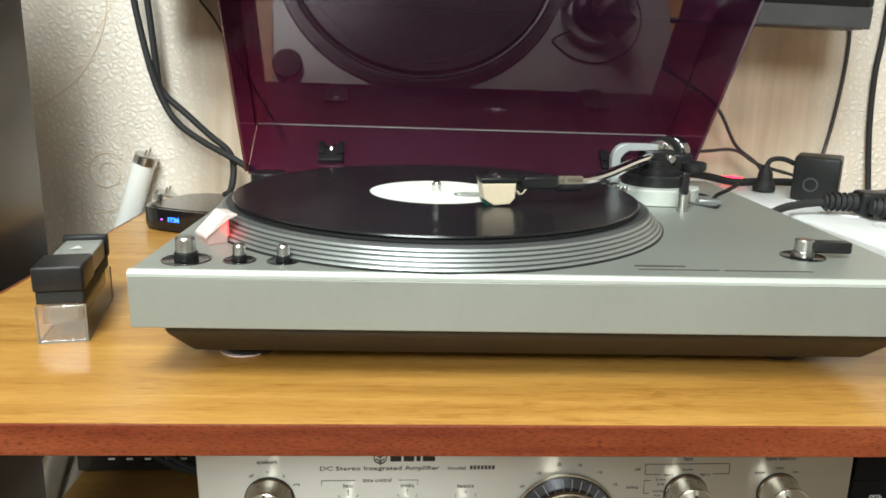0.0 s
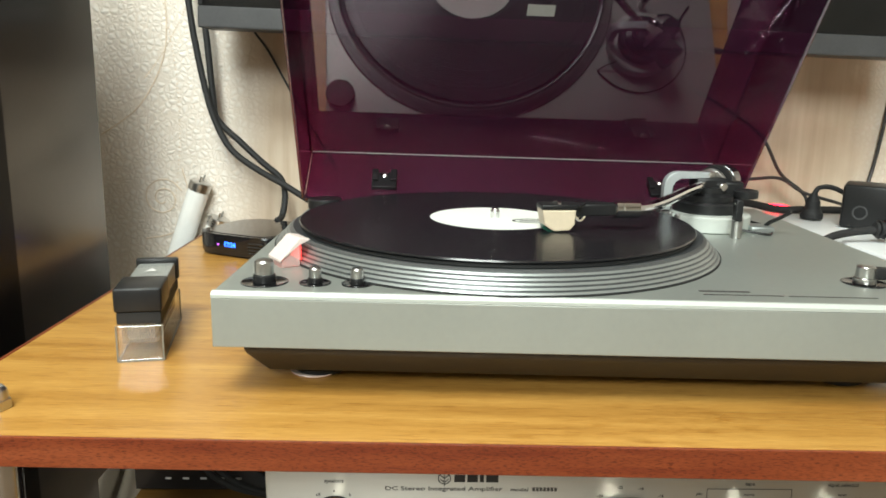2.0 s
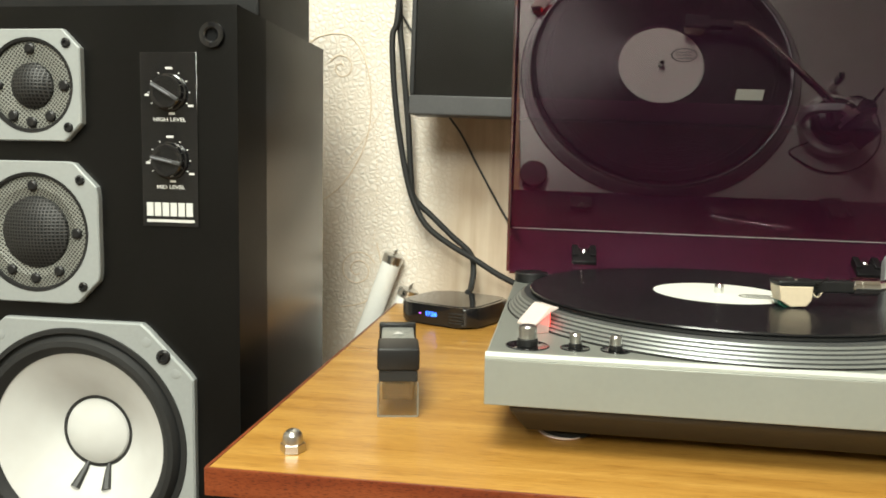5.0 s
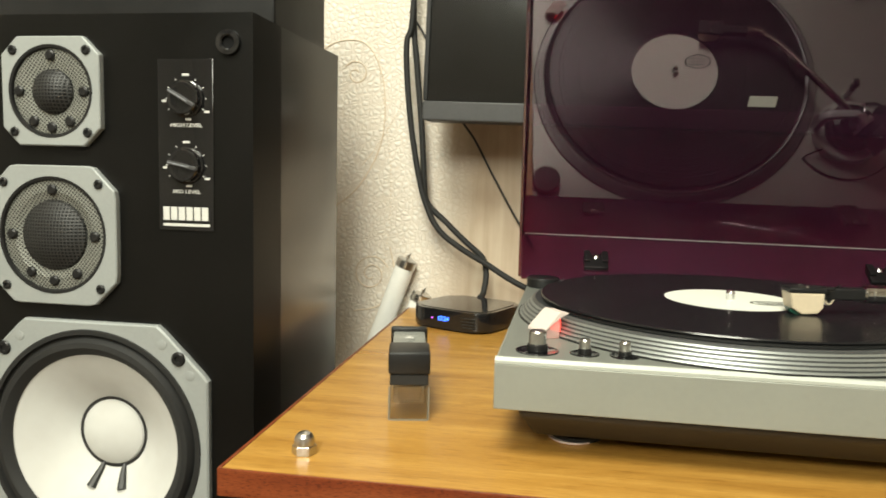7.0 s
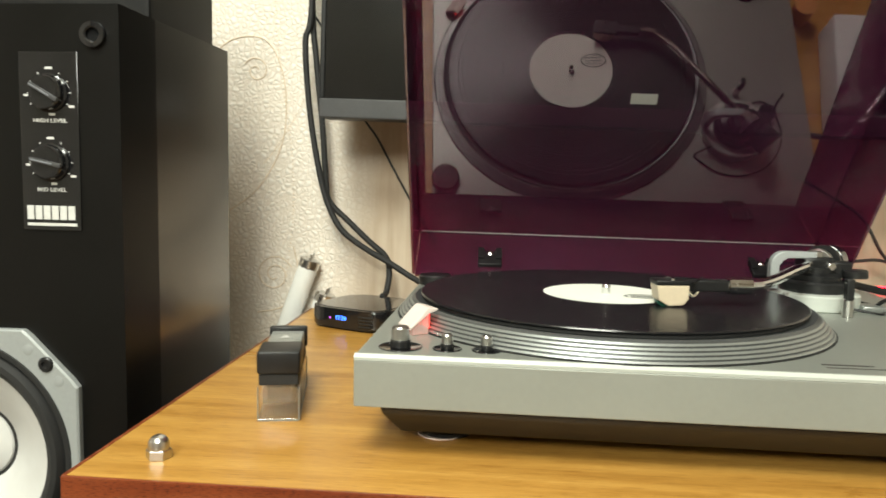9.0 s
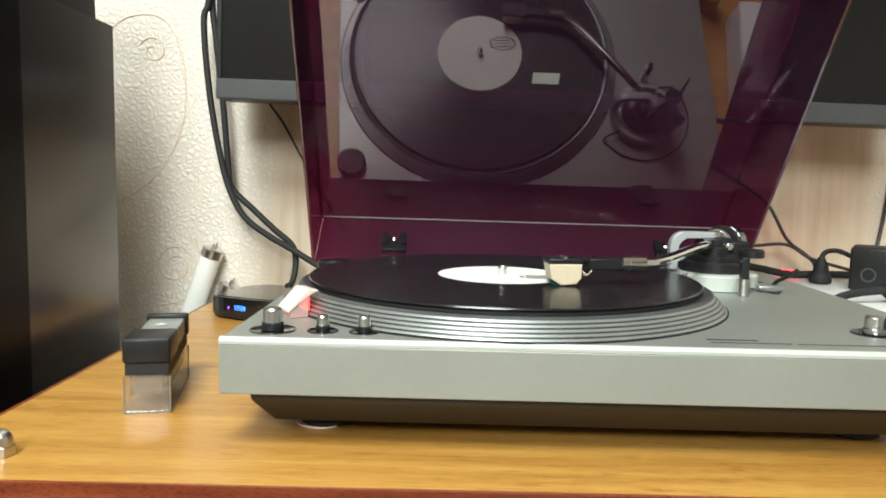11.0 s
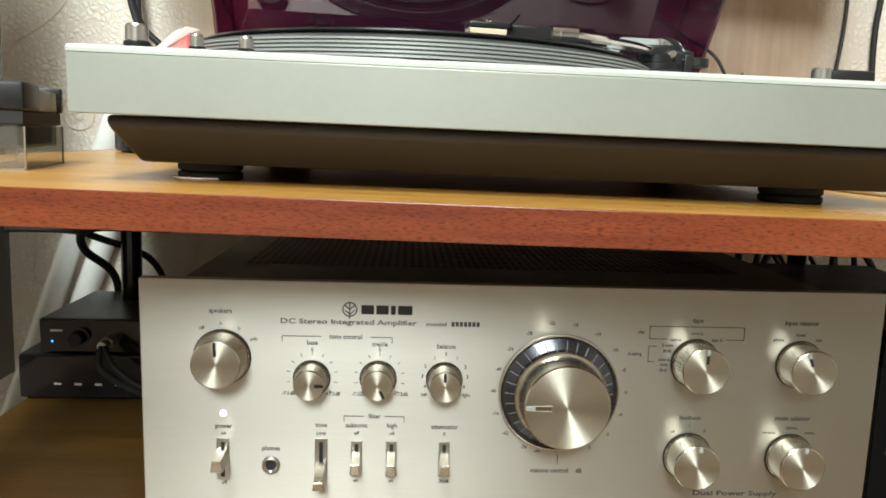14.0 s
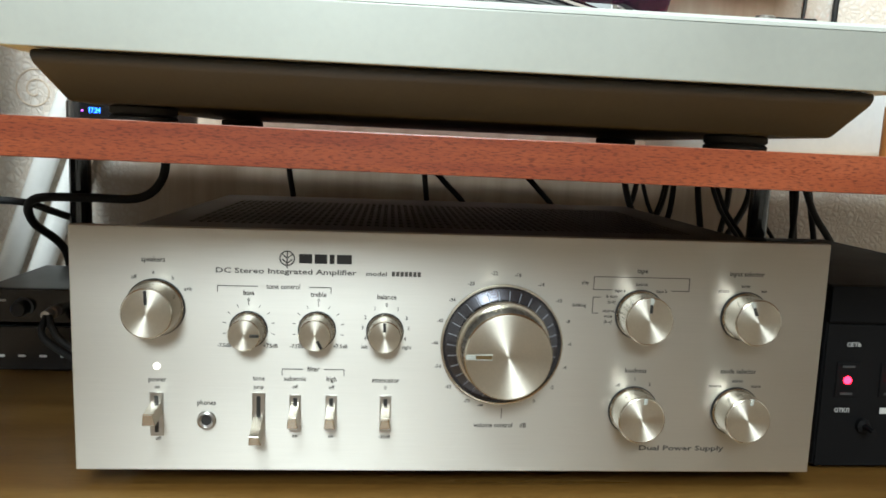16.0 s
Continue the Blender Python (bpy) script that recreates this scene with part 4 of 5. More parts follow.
def loudspeaker():
    X0, X1, Y0, Y1, Z0, Z1 = -0.525, -0.230, 0.0815, 0.306, 0.500, 1.0155
    s = thing("loudspeaker", pose((X0 + X1) / 2, Y0, Z0), "large black three-way loudspeaker with a white woofer cone", "loudspeaker")
    W, H, cx = X1 - X0, Z1 - Z0, (X0 + X1) / 2
    part("cabinet", box(-W / 2, W / 2, 0.060, Y1 - Y0, 0, H, 0.0), M_CABINET, s, "black wooden cabinet")
    hx, hz = -0.3745 - cx, 0.6525 - Z0
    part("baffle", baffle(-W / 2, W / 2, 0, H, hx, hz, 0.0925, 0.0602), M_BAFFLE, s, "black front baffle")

    # tweeter and midrange: pale plates, mesh domes
    for name, x, z, half, cut, hole, dome, nb in (("tweeter", -0.405, 0.9520, 0.0448, 0.0150, 0.0380, 0.0165, 0.0335), ("midrange", -0.407, 0.832, 0.0590, 0.0215, 0.0495, 0.0265, 0.0440)):
        x, z = x - cx, z - Z0
        f = part(name, ring_plate(oct_radius(half, cut), hole, 0.0, 0.0062), M_FRAME, s, "pale grey %s plate" % name, facing(x, -0.0003, z))
        part("rim", lathe([(hole + 0.001, 0.0050), (hole + 0.0002, 0.0066), (hole - 0.0022, 0.0062), (hole - 0.003, 0.004)], 48, cap=False), M_BLACK, f, "black rim")
        part("grille_mesh", lathe([(0.0, 0.0016), (dome * 1.12, 0.0016), (hole * 0.75, 0.0042), (hole - 0.001, 0.0036)], 48, cap=False), M_MESH, f, "woven metal mesh")
        part("dome", lathe([(dome * 1.14, 0.0018), (dome * 1.1, 0.0040), (dome, 0.0052), (dome * 0.8, 0.0085), (dome * 0.45, 0.0112), (0, 0.0120)], 40, cap=False), M_MESHDARK, f, "black dome behind mesh")
        for a in (90, 0, 180, -56, -90, -124):
            part("mesh_rivet", moved(lathe([(0.0044, 0), (0.0044, 0.002), (0.003, 0.003), (0, 0.003)], 18), pose(hole * 0.78 * math.cos(radians(a)), hole * 0.78 * math.sin(radians(a)), 0.0036)), M_BLACK, f)
        q = nb
        for bx, bz in ((-q, -q), (q, -q), (-q, q), (q, q)):
            part("bolt", moved(lathe([(0.0040, 0.0060), (0.0040, 0.0072), (0.003, 0.0080), (0.0017, 0.0080), (0.0015, 0.0068), (0, 0.0068)], 20), pose(bx, bz, 0)), M_BLACK, f, "black socket bolt")
    # woofer
    x, z = -0.3745 - cx, 0.6525 - Z0
    f = part("woofer", ring_plate(oct_radius(0.1070, 0.044), 0.1000, 0.0, 0.0065, 0.0015, 96), M_FRAME, s, "pale grey woofer frame", facing(x, -0.0003, z))
    part("surround", lathe([(0.1008, 0.0060), (0.0998, 0.0076), (0.0960, 0.0076), (0.0950, 0.0040), (0.0935, 0.0036), (0.0925, 0.0060), (0.0895, 0.0096), (0.0850, 0.0102), (0.0810, 0.0076), (0.0780, 0.0040)], 72, cap=False), M_RUBBER, f, "black rubber surround")
    part("cone", lathe([(0.0795, 0.0042), (0.064, -0.0040), (0.048, -0.0140), (0.0310, -0.0265), (0.0285, -0.0285)], 96, cap=False), M_CONE, f, "white paper cone")
    part("dust_cap", lathe([(0.0302, -0.0260), (0.0288, -0.0238), (0.022, -0.0198), (0.012, -0.0173), (0, -0.0166)], 48, cap=False), M_CONE, f, "white dust cap")
    part("cap_seam", lathe([(0.0299, -0.0265), (0.0304, -0.0246), (0.0325, -0.0246), (0.0332, -0.0256)], 48, cap=False), M_INK, f, "dark glue seam")
    for sx in (-1, 1):
        tail = [(sx * 0.0100, -0.0285, -0.0262), (sx * 0.0110, -0.034, -0.0222), (sx * 0.0130, -0.041, -0.0172), (sx * 0.0150, -0.048, -0.0125)]
        part("lead_tail", sweep(tail, 0.002, 8, radii=(0.0017, 0.0046)), M_INK, f, "dark glue blob")
    for sx in (-1, 1):
        for sz in (-1, 1):
            part("bolt", moved(lathe([(0.0062, 0.0060), (0.0062, 0.0074), (0.005, 0.0086), (0.0028, 0.0086), (0.0025, 0.007), (0, 0.007)], 24), pose(sx * 0.0812, sz * 0.0800, 0)), M_BLACK, f, "black socket bolt")
            for da in (-9, 9):
                a = math.atan2(sz, sx) + radians(da)
                part("blank_cap", moved(lathe([(0.0042, 0.0062), (0.0042, 0.0068), (0.0034, 0.0070), (0, 0.0070)], 18), pose(0.1130 * math.cos(a), 0.1130 * math.sin(a), 0)), M_FRAME, f)
    # level controls
    px0, px1, pz0, pz1 = -0.3115 - cx, -0.2635 - cx, 0.840 - Z0, 0.979 - Z0
    pan = part("control_panel", box(px0, px1, -0.0012, 0.0004, pz0, pz1, 0.0004), M_GLOSSBLACK, s, "gloss black control panel")
    for kz, word, turn in ((0.9475 - Z0, "HIGH LEVEL", -30), (0.8935 - Z0, "MID LEVEL", -12)):
        kx = -0.287 - cx
        k = part("level_knob", lathe([(0.0150, 0), (0.0150, 0.0016), (0.0138, 0.0022), (0.0132, 0.0064), (0.0122, 0.0074), (0.0092, 0.0078), (0, 0.0060)], 48), M_GLOSSBLACK, pan, "black level knob", facing(kx, -0.0013, kz))
        part("pointer_bar", moved(box(-0.0128, 0.0128, -0.0016, 0.0016, 0.0052, 0.0092, 0.0006), pose(0, 0, 0, 0, 0, turn)), M_DARKGREY, k)
        part("pointer_line", moved(box(-0.0124, 0.0060, -0.0004, 0.0004, 0.0091, 0.0094), pose(0, 0, 0, 0, 0, turn)), M_GREYMARK, k)
        for d in (-30, 0, 30, 60, 120, 150, 180, 210):
            part("scale_mark", moved(box(0.0166, 0.0180, -0.0004, 0.0004, 0.0001, 0.0003), pose(kx, -0.0013, kz, 90, 0, 0) @ pose(0, 0, 0, 0, 0, d)), M_WHITEINK, pan)
        for mx, mz, mw in ((0, 0.0190, 0.0030), (0.0182, -0.0105, 0.0022), (-0.0190, -0.002, 0.0018), (0.002, -0.0166, 0.0024)):
            part("scale_figure", box(kx + mx - mw, kx + mx + mw, -0.0016, -0.0012, kz + mz - 0.0009, kz + mz + 0.0009), M_WHITEINK, pan)
        part("level_text", moved(writing(word, 0.0042, 0.00008, stretch=1.25), facing(kx, -0.0013, kz - 0.0215)), M_WHITEINK, pan)
    for k in range(6):     # maker's mark as plain bars
        part("brand_mark", box(px0 + 0.0035 + k * 0.0068, px0 + 0.0035 + k * 0.0068 + 0.0056, -0.0015, -0.0011, pz0 + 0.0085, pz0 + 0.0195), M_WHITEINK, pan)
    part("model_mark", box(px0 + 0.0035, px1 - 0.0035, -0.0015, -0.0011, pz0 + 0.0035, pz0 + 0.0058), M_WHITEINK, pan)
    g = part("grille_socket", lathe([(0.0050, 0.0002), (0.0050, 0.0032), (0.0062, 0.0042), (0.0098, 0.0036), (0.0104, 0.0004)], 32, cap=False), M_GLOSSBLACK, s, "black grille socket", facing(-0.250 - cx, -0.0002, 0.992 - Z0))
    part("socket_hole", lathe([(0, 0.0004), (0.0049, 0.0004), (0.0049, 0.0008), (0, 0.0006)], 24), M_PSU, g)


loudspeaker()
solid("speaker_stand", box(-0.505, -0.250, 0.10, 0.29, 0, 0.4998, 0.003), M_CABINET, "black stand under the loudspeaker", "stand")
case = thing("equipment_case", pose(-0.3815, 0.158, 1.0157), "dark case lying on top of the loudspeaker", "case")
part("body", box(-0.1385, 0.1385, 0, 0.142, 0, 0.070, 0.003), M_BLACK, case)
part("cover", box(-0.1385, 0.1385, 0, 0.142, 0.0705, 0.115, 0.003), M_BLACK, case)


# ---- amplifier ----
def amplifier():
    a = thing("amplifier", pose(0, 0, 0.5085, 0, -0.67, 0), "champagne-silver stereo amplifier with spun aluminium knobs", "amplifier")
    z0, H, W = 0.0115, 0.1395, 0.43
    pan = part("front_panel", box(0, W, 0, 0.007, z0, z0 + H, 0.0007), M_PANEL, a, "brushed champagne aluminium front panel")
    part("cabinet", box(0.012, W - 0.012, 0.0072, 0.345, z0 + 0.004, z0 + H - 0.007, 0.002), M_COVER, a, "dark metal cover")
    for x in (0.045, W - 0.045):
        for y in (0.05, 0.31):
            part("foot", moved(lathe([(0, 0), (0.017, 0), (0.018, 0.001), (0.018, z0 + 0.004), (0, z0 + 0.004)], 28), pose(x, y, 0)), M_RUBBER, a)
    top = z0 + H - 0.007
    slots = bmesh.new()
    for i in range(62):
        for j in range(9):
            x, y = 0.040 + i * 0.0056, 0.095 + j * 0.021
            box(x, x + 0.0030, y, y + 0.0165, top - 0.0005, top + 0.0003, 0, 1, slots)
    tagged(part("vent_grille", slots, M_INK, a, "rows of black cooling slots"), kind="stuff")

    def knob(name, x, z, r, h, mark, foot, dark=True, notch=True):
        """A knob of face radius r and foot radius foot, with a cut pointer towards the rim."""
        k = part(name, lathe([(foot, 0.0004), (foot, 0.0014), (foot - 0.0006, 0.0022), (r * 1.02, h - 0.0010), (r * 1.0, h - 0.0003), (r * 0.965, h)], 64, cap=False), M_KNOBSIDE, pan, "turned aluminium knob", facing(x, -0.0002, z0 + z))
        part("cap", lathe([(r * 0.965, h), (r * 0.95, h + 0.0002), (r * 0.5, h + 0.0001), (0.0002, h)], 72, cap=True), M_KNOB, k, "spun aluminium face")
        if dark:
            part("pointer", moved(box(r * 0.36, r * (0.72 if notch else 0.93), -0.0008, 0.0008, h - 0.0012, h + 0.0005), pose(0, 0, 0, 0, 0, mark)), M_BASE, k, "dark pointer line")
        if notch:
            part("pointer_notch", moved(box(r * 0.72, r * 0.985, -0.0010, 0.0010, h - 0.0022, h + 0.0006, 0.0002), pose(0, 0, 0, 0, 0, mark)), M_BRIGHT, k, "bright pointer notch")
        part("foot_gap", lathe([(foot + 0.0001, 0.0001), (foot + 0.0007, 0.0001), (foot + 0.0007, 0.0005), (foot + 0.0001, 0.0006)], 48, cap=False), M_INK, k)
        return k

    knob("speaker_knob", 0.0458, 0.0947, 0.0136, 0.0160, 92, 0.0156, notch=False)
    knob("bass_knob", 0.0963, 0.0830, 0.0087, 0.0140, 0, 0.0100, notch=False)
    knob("treble_knob", 0.1343, 0.0835, 0.0087, 0.0140, -62, 0.0100, notch=False)
    knob("balance_knob", 0.1724, 0.0832, 0.0089, 0.0140, 92, 0.0100, notch=False)
    knob("tape_knob", 0.3190, 0.0958, 0.0134, 0.0175, 88, 0.0140)
    knob("source_knob", 0.3815, 0.0960, 0.0131, 0.0178, 112, 0.0138)
    knob("loudness_knob", 0.3188, 0.0383, 0.0133, 0.0172, 84, 0.0140, dark=False)
    knob("mode_knob", 0.3808, 0.0385, 0.0132, 0.0172, 84, 0.0140, dark=False)
    # volume control: black scale ring, polished skirt, large knob
    vx, vz = 0.2391, 0.0771
    at = facing(vx, -0.0002, z0 + vz)
    ring = part("volume_ring", lathe([(0.0345, 0.0002), (0.0345, 0.0016), (0.0335, 0.0026), (0.0325, 0.0022), (0.0250, 0.0060), (0, 0.0060)], 96), M_SCALE, pan, "glossy black graduated ring", at)
    part("outer_rim", lathe([(0.0338, 0.0014), (0.0352, 0.0014), (0.0350, 0.0032), (0.0340, 0.0034)], 96, cap=False), M_KNOBSIDE, ring)
    for k in range(30):
        part("scale_mark", moved(box(-0.0026, 0.0026, -0.00022, 0.00022, -0.0002, 0.0003), pose(0, 0, 0, 0, 0, 12 * k) @ pose(0.0292, 0, 0.0040, 0, 26.9, 0)), M_GREYMARK, ring)
    v = part("volume_knob", lathe([(0.0262, 0.0045), (0.0268, 0.005), (0.0268, 0.010), (0.0262, 0.0112), (0.0250, 0.0114), (0.0241, 0.0270), (0.0234, 0.0278)], 80, cap=False), M_KNOBSIDE, pan, "large turned aluminium knob", at)
    part("cap", lathe([(0.0234, 0.0278), (0.0229, 0.0281), (0.012, 0.0279), (0.0002, 0.0278)], 96, cap=True), M_KNOB, v, "spun aluminium face")
    part("pointer", moved(box(0.0090, 0.0180, -0.0011, 0.0011, 0.0262, 0.0284), pose(0, 0, 0, 0, 0, 180)), M_GOLD, v, "dark gold pointer slot")
    for p0, p1, q0, q1 in ((0.0180, 0.0232, -0.0013, 0.0013), (0.0086, 0.0180, 0.0011, 0.0015), (0.0086, 0.0180, -0.0015, -0.0011)):
        part("pointer_notch", moved(box(p0, p1, q0, q1, 0.0262, 0.0286, 0.0001), pose(0, 0, 0, 0, 0, 180)), M_BRIGHT, v, "bright pointer edge")
    # lever switches in their slots
    for name, x, z, up in (("power_switch", 0.0455, 0.0335, 1), ("tone_switch", 0.102, 0.034, -1), ("subsonic_switch", 0.1225, 0.0345, 0), ("high_switch", 0.1428, 0.0345, 0), ("attenuator_switch", 0.1737, 0.0345, 0)):
        big = 1.15 if name in ("power_switch", "tone_switch") else 1.0
        s = part(name, box(-0.0032 * big, 0.0032 * big, -0.0004, 0.001, -0.011 * big, 0.011 * big, 0.0003), M_STEEL, pan, "steel switch slot plate", Matrix.Translation((x, -0.0002, z0 + z)))
        part("slot", box(-0.0011, 0.0011, -0.0007, -0.00035, -0.0092 * big, 0.0092 * big), M_INK, s, "dark slot")
        lev = prism([(-0.0031 * big, -0.0035), (0.0031 * big, -0.0035), (0.0022 * big, 0.0035), (-0.0022 * big, 0.0035)], 0, 0.0135 * big, 0.0005)
        part("lever", moved(lev, pose(0, -0.0006, 0.0025 + 0.0 * up if up == 0 else 0.004 * up, 90, 0, 0) @ pose(0, 0, 0, 16 - 9 * up, 0, 0)), M_KNOBSIDE, s, "bright bat lever")
    j = part("headphone_jack", lathe([(0.0030, 0.0003), (0.0030, 0.0012), (0.0040, 0.0022), (0.0050, 0.0018), (0.0053, 0.0003)], 36, cap=False), M_STEEL, pan, "steel headphone socket", facing(0.073, -0.0001, z0 + 0.0302))
    part("hole", lathe([(0, 0.0004), (0.0031, 0.0004), (0.0031, 0.0007), (0, 0.0005)], 24), M_INK, j)
    part("power_light", moved(lathe([(0.0019, 0), (0.0019, 0.0005), (0.0012, 0.0009), (0, 0.001)], 20), facing(0.046, -0.0001, z0 + 0.0612)), M_WHITEGLOW, pan, "lit warm white power light")
    # print
    SMALL, MID = 0.0031, 0.0040

    def print_on(items, size, stretch=0.92):
        for word, x, z in items:
            part("printed_text", moved(writing(word, size, 0.00006, stretch=stretch), facing(x, -0.00012, z0 + z)), M_GREYINK, pan)

    print_on([("speakers", 0.045, 0.1215), ("power", 0.046, 0.0535), ("phones", 0.073, 0.0402), ("tone control", 0.1155, 0.1077), ("bass", 0.0965, 0.1039), ("treble", 0.135, 0.1036),
              ("balance", 0.173, 0.103), ("filter", 0.1325, 0.0605), ("subsonic", 0.1223, 0.0548), ("high", 0.1428, 0.0548), ("tone", 0.102, 0.0548), ("attenuator", 0.1735, 0.0545)], MID)
    print_on([("volume control", 0.2365, 0.0283), ("dB", 0.254, 0.0283), ("tape", 0.319, 0.1213), ("input selector", 0.381, 0.1208), ("loudness", 0.319, 0.0623), ("mode selector", 0.381, 0.0626)], MID)
    print_on([("off", 0.0345, 0.1116), ("a", 0.045, 0.1145), ("b", 0.0555, 0.1114), ("a+b", 0.0635, 0.1053), ("on", 0.046, 0.0492), ("off", 0.046, 0.0190), ("0", 0.0965, 0.0999), ("-7.5dB", 0.083, 0.0737),
              ("+7.5dB", 0.1085, 0.0737), ("0", 0.135, 0.1002), ("-7.5dB", 0.123, 0.0737), ("+7.5dB", 0.1475, 0.074), ("0", 0.173, 0.0985), ("left", 0.161, 0.074), ("right", 0.185, 0.074)], SMALL)
    print_on([("1", 0.1665, 0.0961), ("1", 0.1795, 0.0961), ("2", 0.1613, 0.0911), ("2", 0.1845, 0.0911), ("3", 0.1597, 0.0851), ("3", 0.1857, 0.0851), ("4", 0.1613, 0.079), ("4", 0.1838, 0.079),
              ("off", 0.1223, 0.0500), ("on", 0.1223, 0.0210), ("off", 0.1428, 0.0500), ("on", 0.1428, 0.0210), ("jump", 0.102, 0.0498), ("0", 0.1735, 0.0500), ("-20dB", 0.1735, 0.0208)], SMALL)
    print_on([("-22", 0.2335, 0.1180), ("-18", 0.247, 0.1172), ("-14", 0.2605, 0.1120), ("-10", 0.2712, 0.1028), ("-8", 0.2772, 0.0908), ("-6", 0.2790, 0.0775), ("-4", 0.2768, 0.0635), ("-2", 0.270, 0.0515), ("0", 0.2598, 0.0430)], SMALL)
    print_on([("-\u221e", 0.2285, 0.0404), ("-70", 0.2205, 0.0428), ("-62", 0.2095, 0.0512), ("-54", 0.2030, 0.0632), ("-46", 0.2010, 0.0770), ("-40", 0.2035, 0.0900), ("-34", 0.2100, 0.1022), ("-28", 0.2205, 0.1118)], SMALL)
    print_on([("play", 0.286, 0.1140), ("source", 0.319, 0.1135), ("tape a", 0.3065, 0.1097), ("tape b", 0.331, 0.1097), ("dubbing", 0.283, 0.1007), ("b mon", 0.302, 0.1062), ("(a-b)", 0.302, 0.1030), ("source", 0.3005, 0.0977),
              ("mon", 0.3005, 0.0945), ("(b-a)", 0.3005, 0.0913), ("phono", 0.368, 0.1107), ("tuner", 0.381, 0.1138), ("aux", 0.392, 0.1110)], 0.0028)
    print_on([("off", 0.309, 0.0534), ("1", 0.319, 0.0573), ("2", 0.328, 0.0540), ("reverse", 0.3675, 0.0537), ("stereo", 0.381, 0.0568), ("mono", 0.3925, 0.0537)], 0.0028)
    print_on([("DC Stereo Integrated Amplifier", 0.1170, 0.1163)], 0.0041, 1.47)
    print_on([("model", 0.1670, 0.1160)], 0.0035, 1.35)
    print_on([("Dual Power Supply", 0.350, 0.0149)], 0.0042, 1.6)
    for k in range(7):     # model code as a row of small bars
        part("model_mark", box(0.1755 + k * 0.0024, 0.1755 + k * 0.0024 + 0.0018, -0.0003, 0, z0 + 0.1150, z0 + 0.1177), M_GREYINK, pan)
    for x0, x1 in ((0.1240, 0.1312), (0.1325, 0.1395), (0.1408, 0.1435), (0.1448, 0.1530)):     # maker's name as plain bars
        part("brand_mark", box(x0, x1, -0.0003, 0, z0 + 0.1212, z0 + 0.1264), M_INK, pan)
    emblem = part("brand_emblem", moved(lathe([(0.0036, 0), (0.0043, 0), (0.0043, 0.0003), (0.0036, 0.0003), (0.0036, 0)], 36, cap=False), facing(0.1175, 0, z0 + 0.1238)), M_INK, pan, "round black emblem")
    part("stem", box(0.1172, 0.1178, -0.0003, 0, z0 + 0.1182, z0 + 0.1275), M_INK, emblem)
    for sgn in (-1, 1):
        for dz in (0.0, 0.0028):
            part("branch", moved(box(0, 0.0036, -0.0003, 0, -0.0003, 0.0003), Matrix.Translation((0.1175, 0, z0 + 0.1210 + dz)) @ pose(0, 0, 0, 0, -40 if sgn > 0 else -140, 0)), M_INK, emblem)
    # ruled lines
    for x0, x1, z in ((0.0795, 0.1015, 0.1077), (0.1295, 0.1418, 0.1077), (0.1150, 0.1265, 0.0605), (0.1385, 0.1498, 0.0605), (0.291, 0.347, 0.1175), (0.291, 0.3015, 0.1100), (0.3365, 0.347, 0.1100), (0.291, 0.2955, 0.1056), (0.291, 0.2945, 0.0962)):
        part("ruled_line", box(x0, x1, -0.0003, 0, z0 + z - 0.0002, z0 + z + 0.0002), M_GREYINK, pan)
    for x, za, zb in ((0.0795, 0.1042, 0.1077), (0.1418, 0.1042, 0.1077), (0.1150, 0.0570, 0.0605), (0.1498, 0.0570, 0.0605), (0.291, 0.1100, 0.1175), (0.347, 0.1100, 0.1175), (0.291, 0.0962, 0.1056), (0.2410, 0.0325, 0.0385)):
        part("ruled_line", box(x - 0.0002, x + 0.0002, -0.0003, 0, z0 + za, z0 + zb), M_GREYINK, pan)
    for cx in (0.0965, 0.135):
        for d in range(-40, 221, 26):
            part("scale_mark", moved(box(0.0128, 0.0147, -0.00018, 0.00018, 0, 0.0003), facing(cx, 0, z0 + 0.084) @ pose(0, 0, 0, 0, 0, d)), M_GREYINK, pan)


amplifier()


# ---- boxes beside the amplifier ----
def low_z(x):
    return 0.508 + 0.0117 * x


def black_box(name, x0, x1, y0, y1, z0, z1, label, category):
    s = thing(name, pose(x0, y0, z0, 0, -0.67, 0), label, category)
    w, d, h = x1 - x0, y1 - y0, z1 - z0
    part("housing", box(0, w, 0.0015, d, 0.0015, h, 0.0018), M_BLACK, s)
    part("faceplate", box(0.001, w - 0.001, 0, 0.0014, 0.002, h - 0.001, 0.0005), M_GLOSSBLACK, s, "gloss black faceplate")
    for fx in (0.015, w - 0.015):
        for fy in (0.015, d - 0.015):
            part("foot", moved(lathe([(0.006, 0), (0.006, 0.0018), (0, 0.0018)], 16), pose(fx, fy, 0)), M_RUBBER, s)
    return s, w, d, h


zl = low_z(-0.10)
tape, w, d, h = black_box("media_player", -0.180, -0.012, 0.215, 0.345, zl - 0.0008, zl + 0.0005 + 0.0385, "flat black media player with small front marks", "player")
for k in range(5):
    part("front_mark", box(0.030 + k * 0.017, 0.036 + k * 0.017, -0.0003, 0.0001, 0.013, 0.0150), M_WHITEINK, tape)
dac, w, d, h = black_box("headphone_amplifier", -0.163, -0.040, 0.218, 0.335, zl + 0.0395, zl + 0.0395 + 0.0305, "small black headphone amplifier on the media player", "amplifier")
part("volume_knob", lathe([(0.0062, 0), (0.0062, 0.010), (0.0054, 0.011), (0, 0.011)], 28), M_BLACK, dac, "black volume knob", facing(0.034, 0, 0.0150))
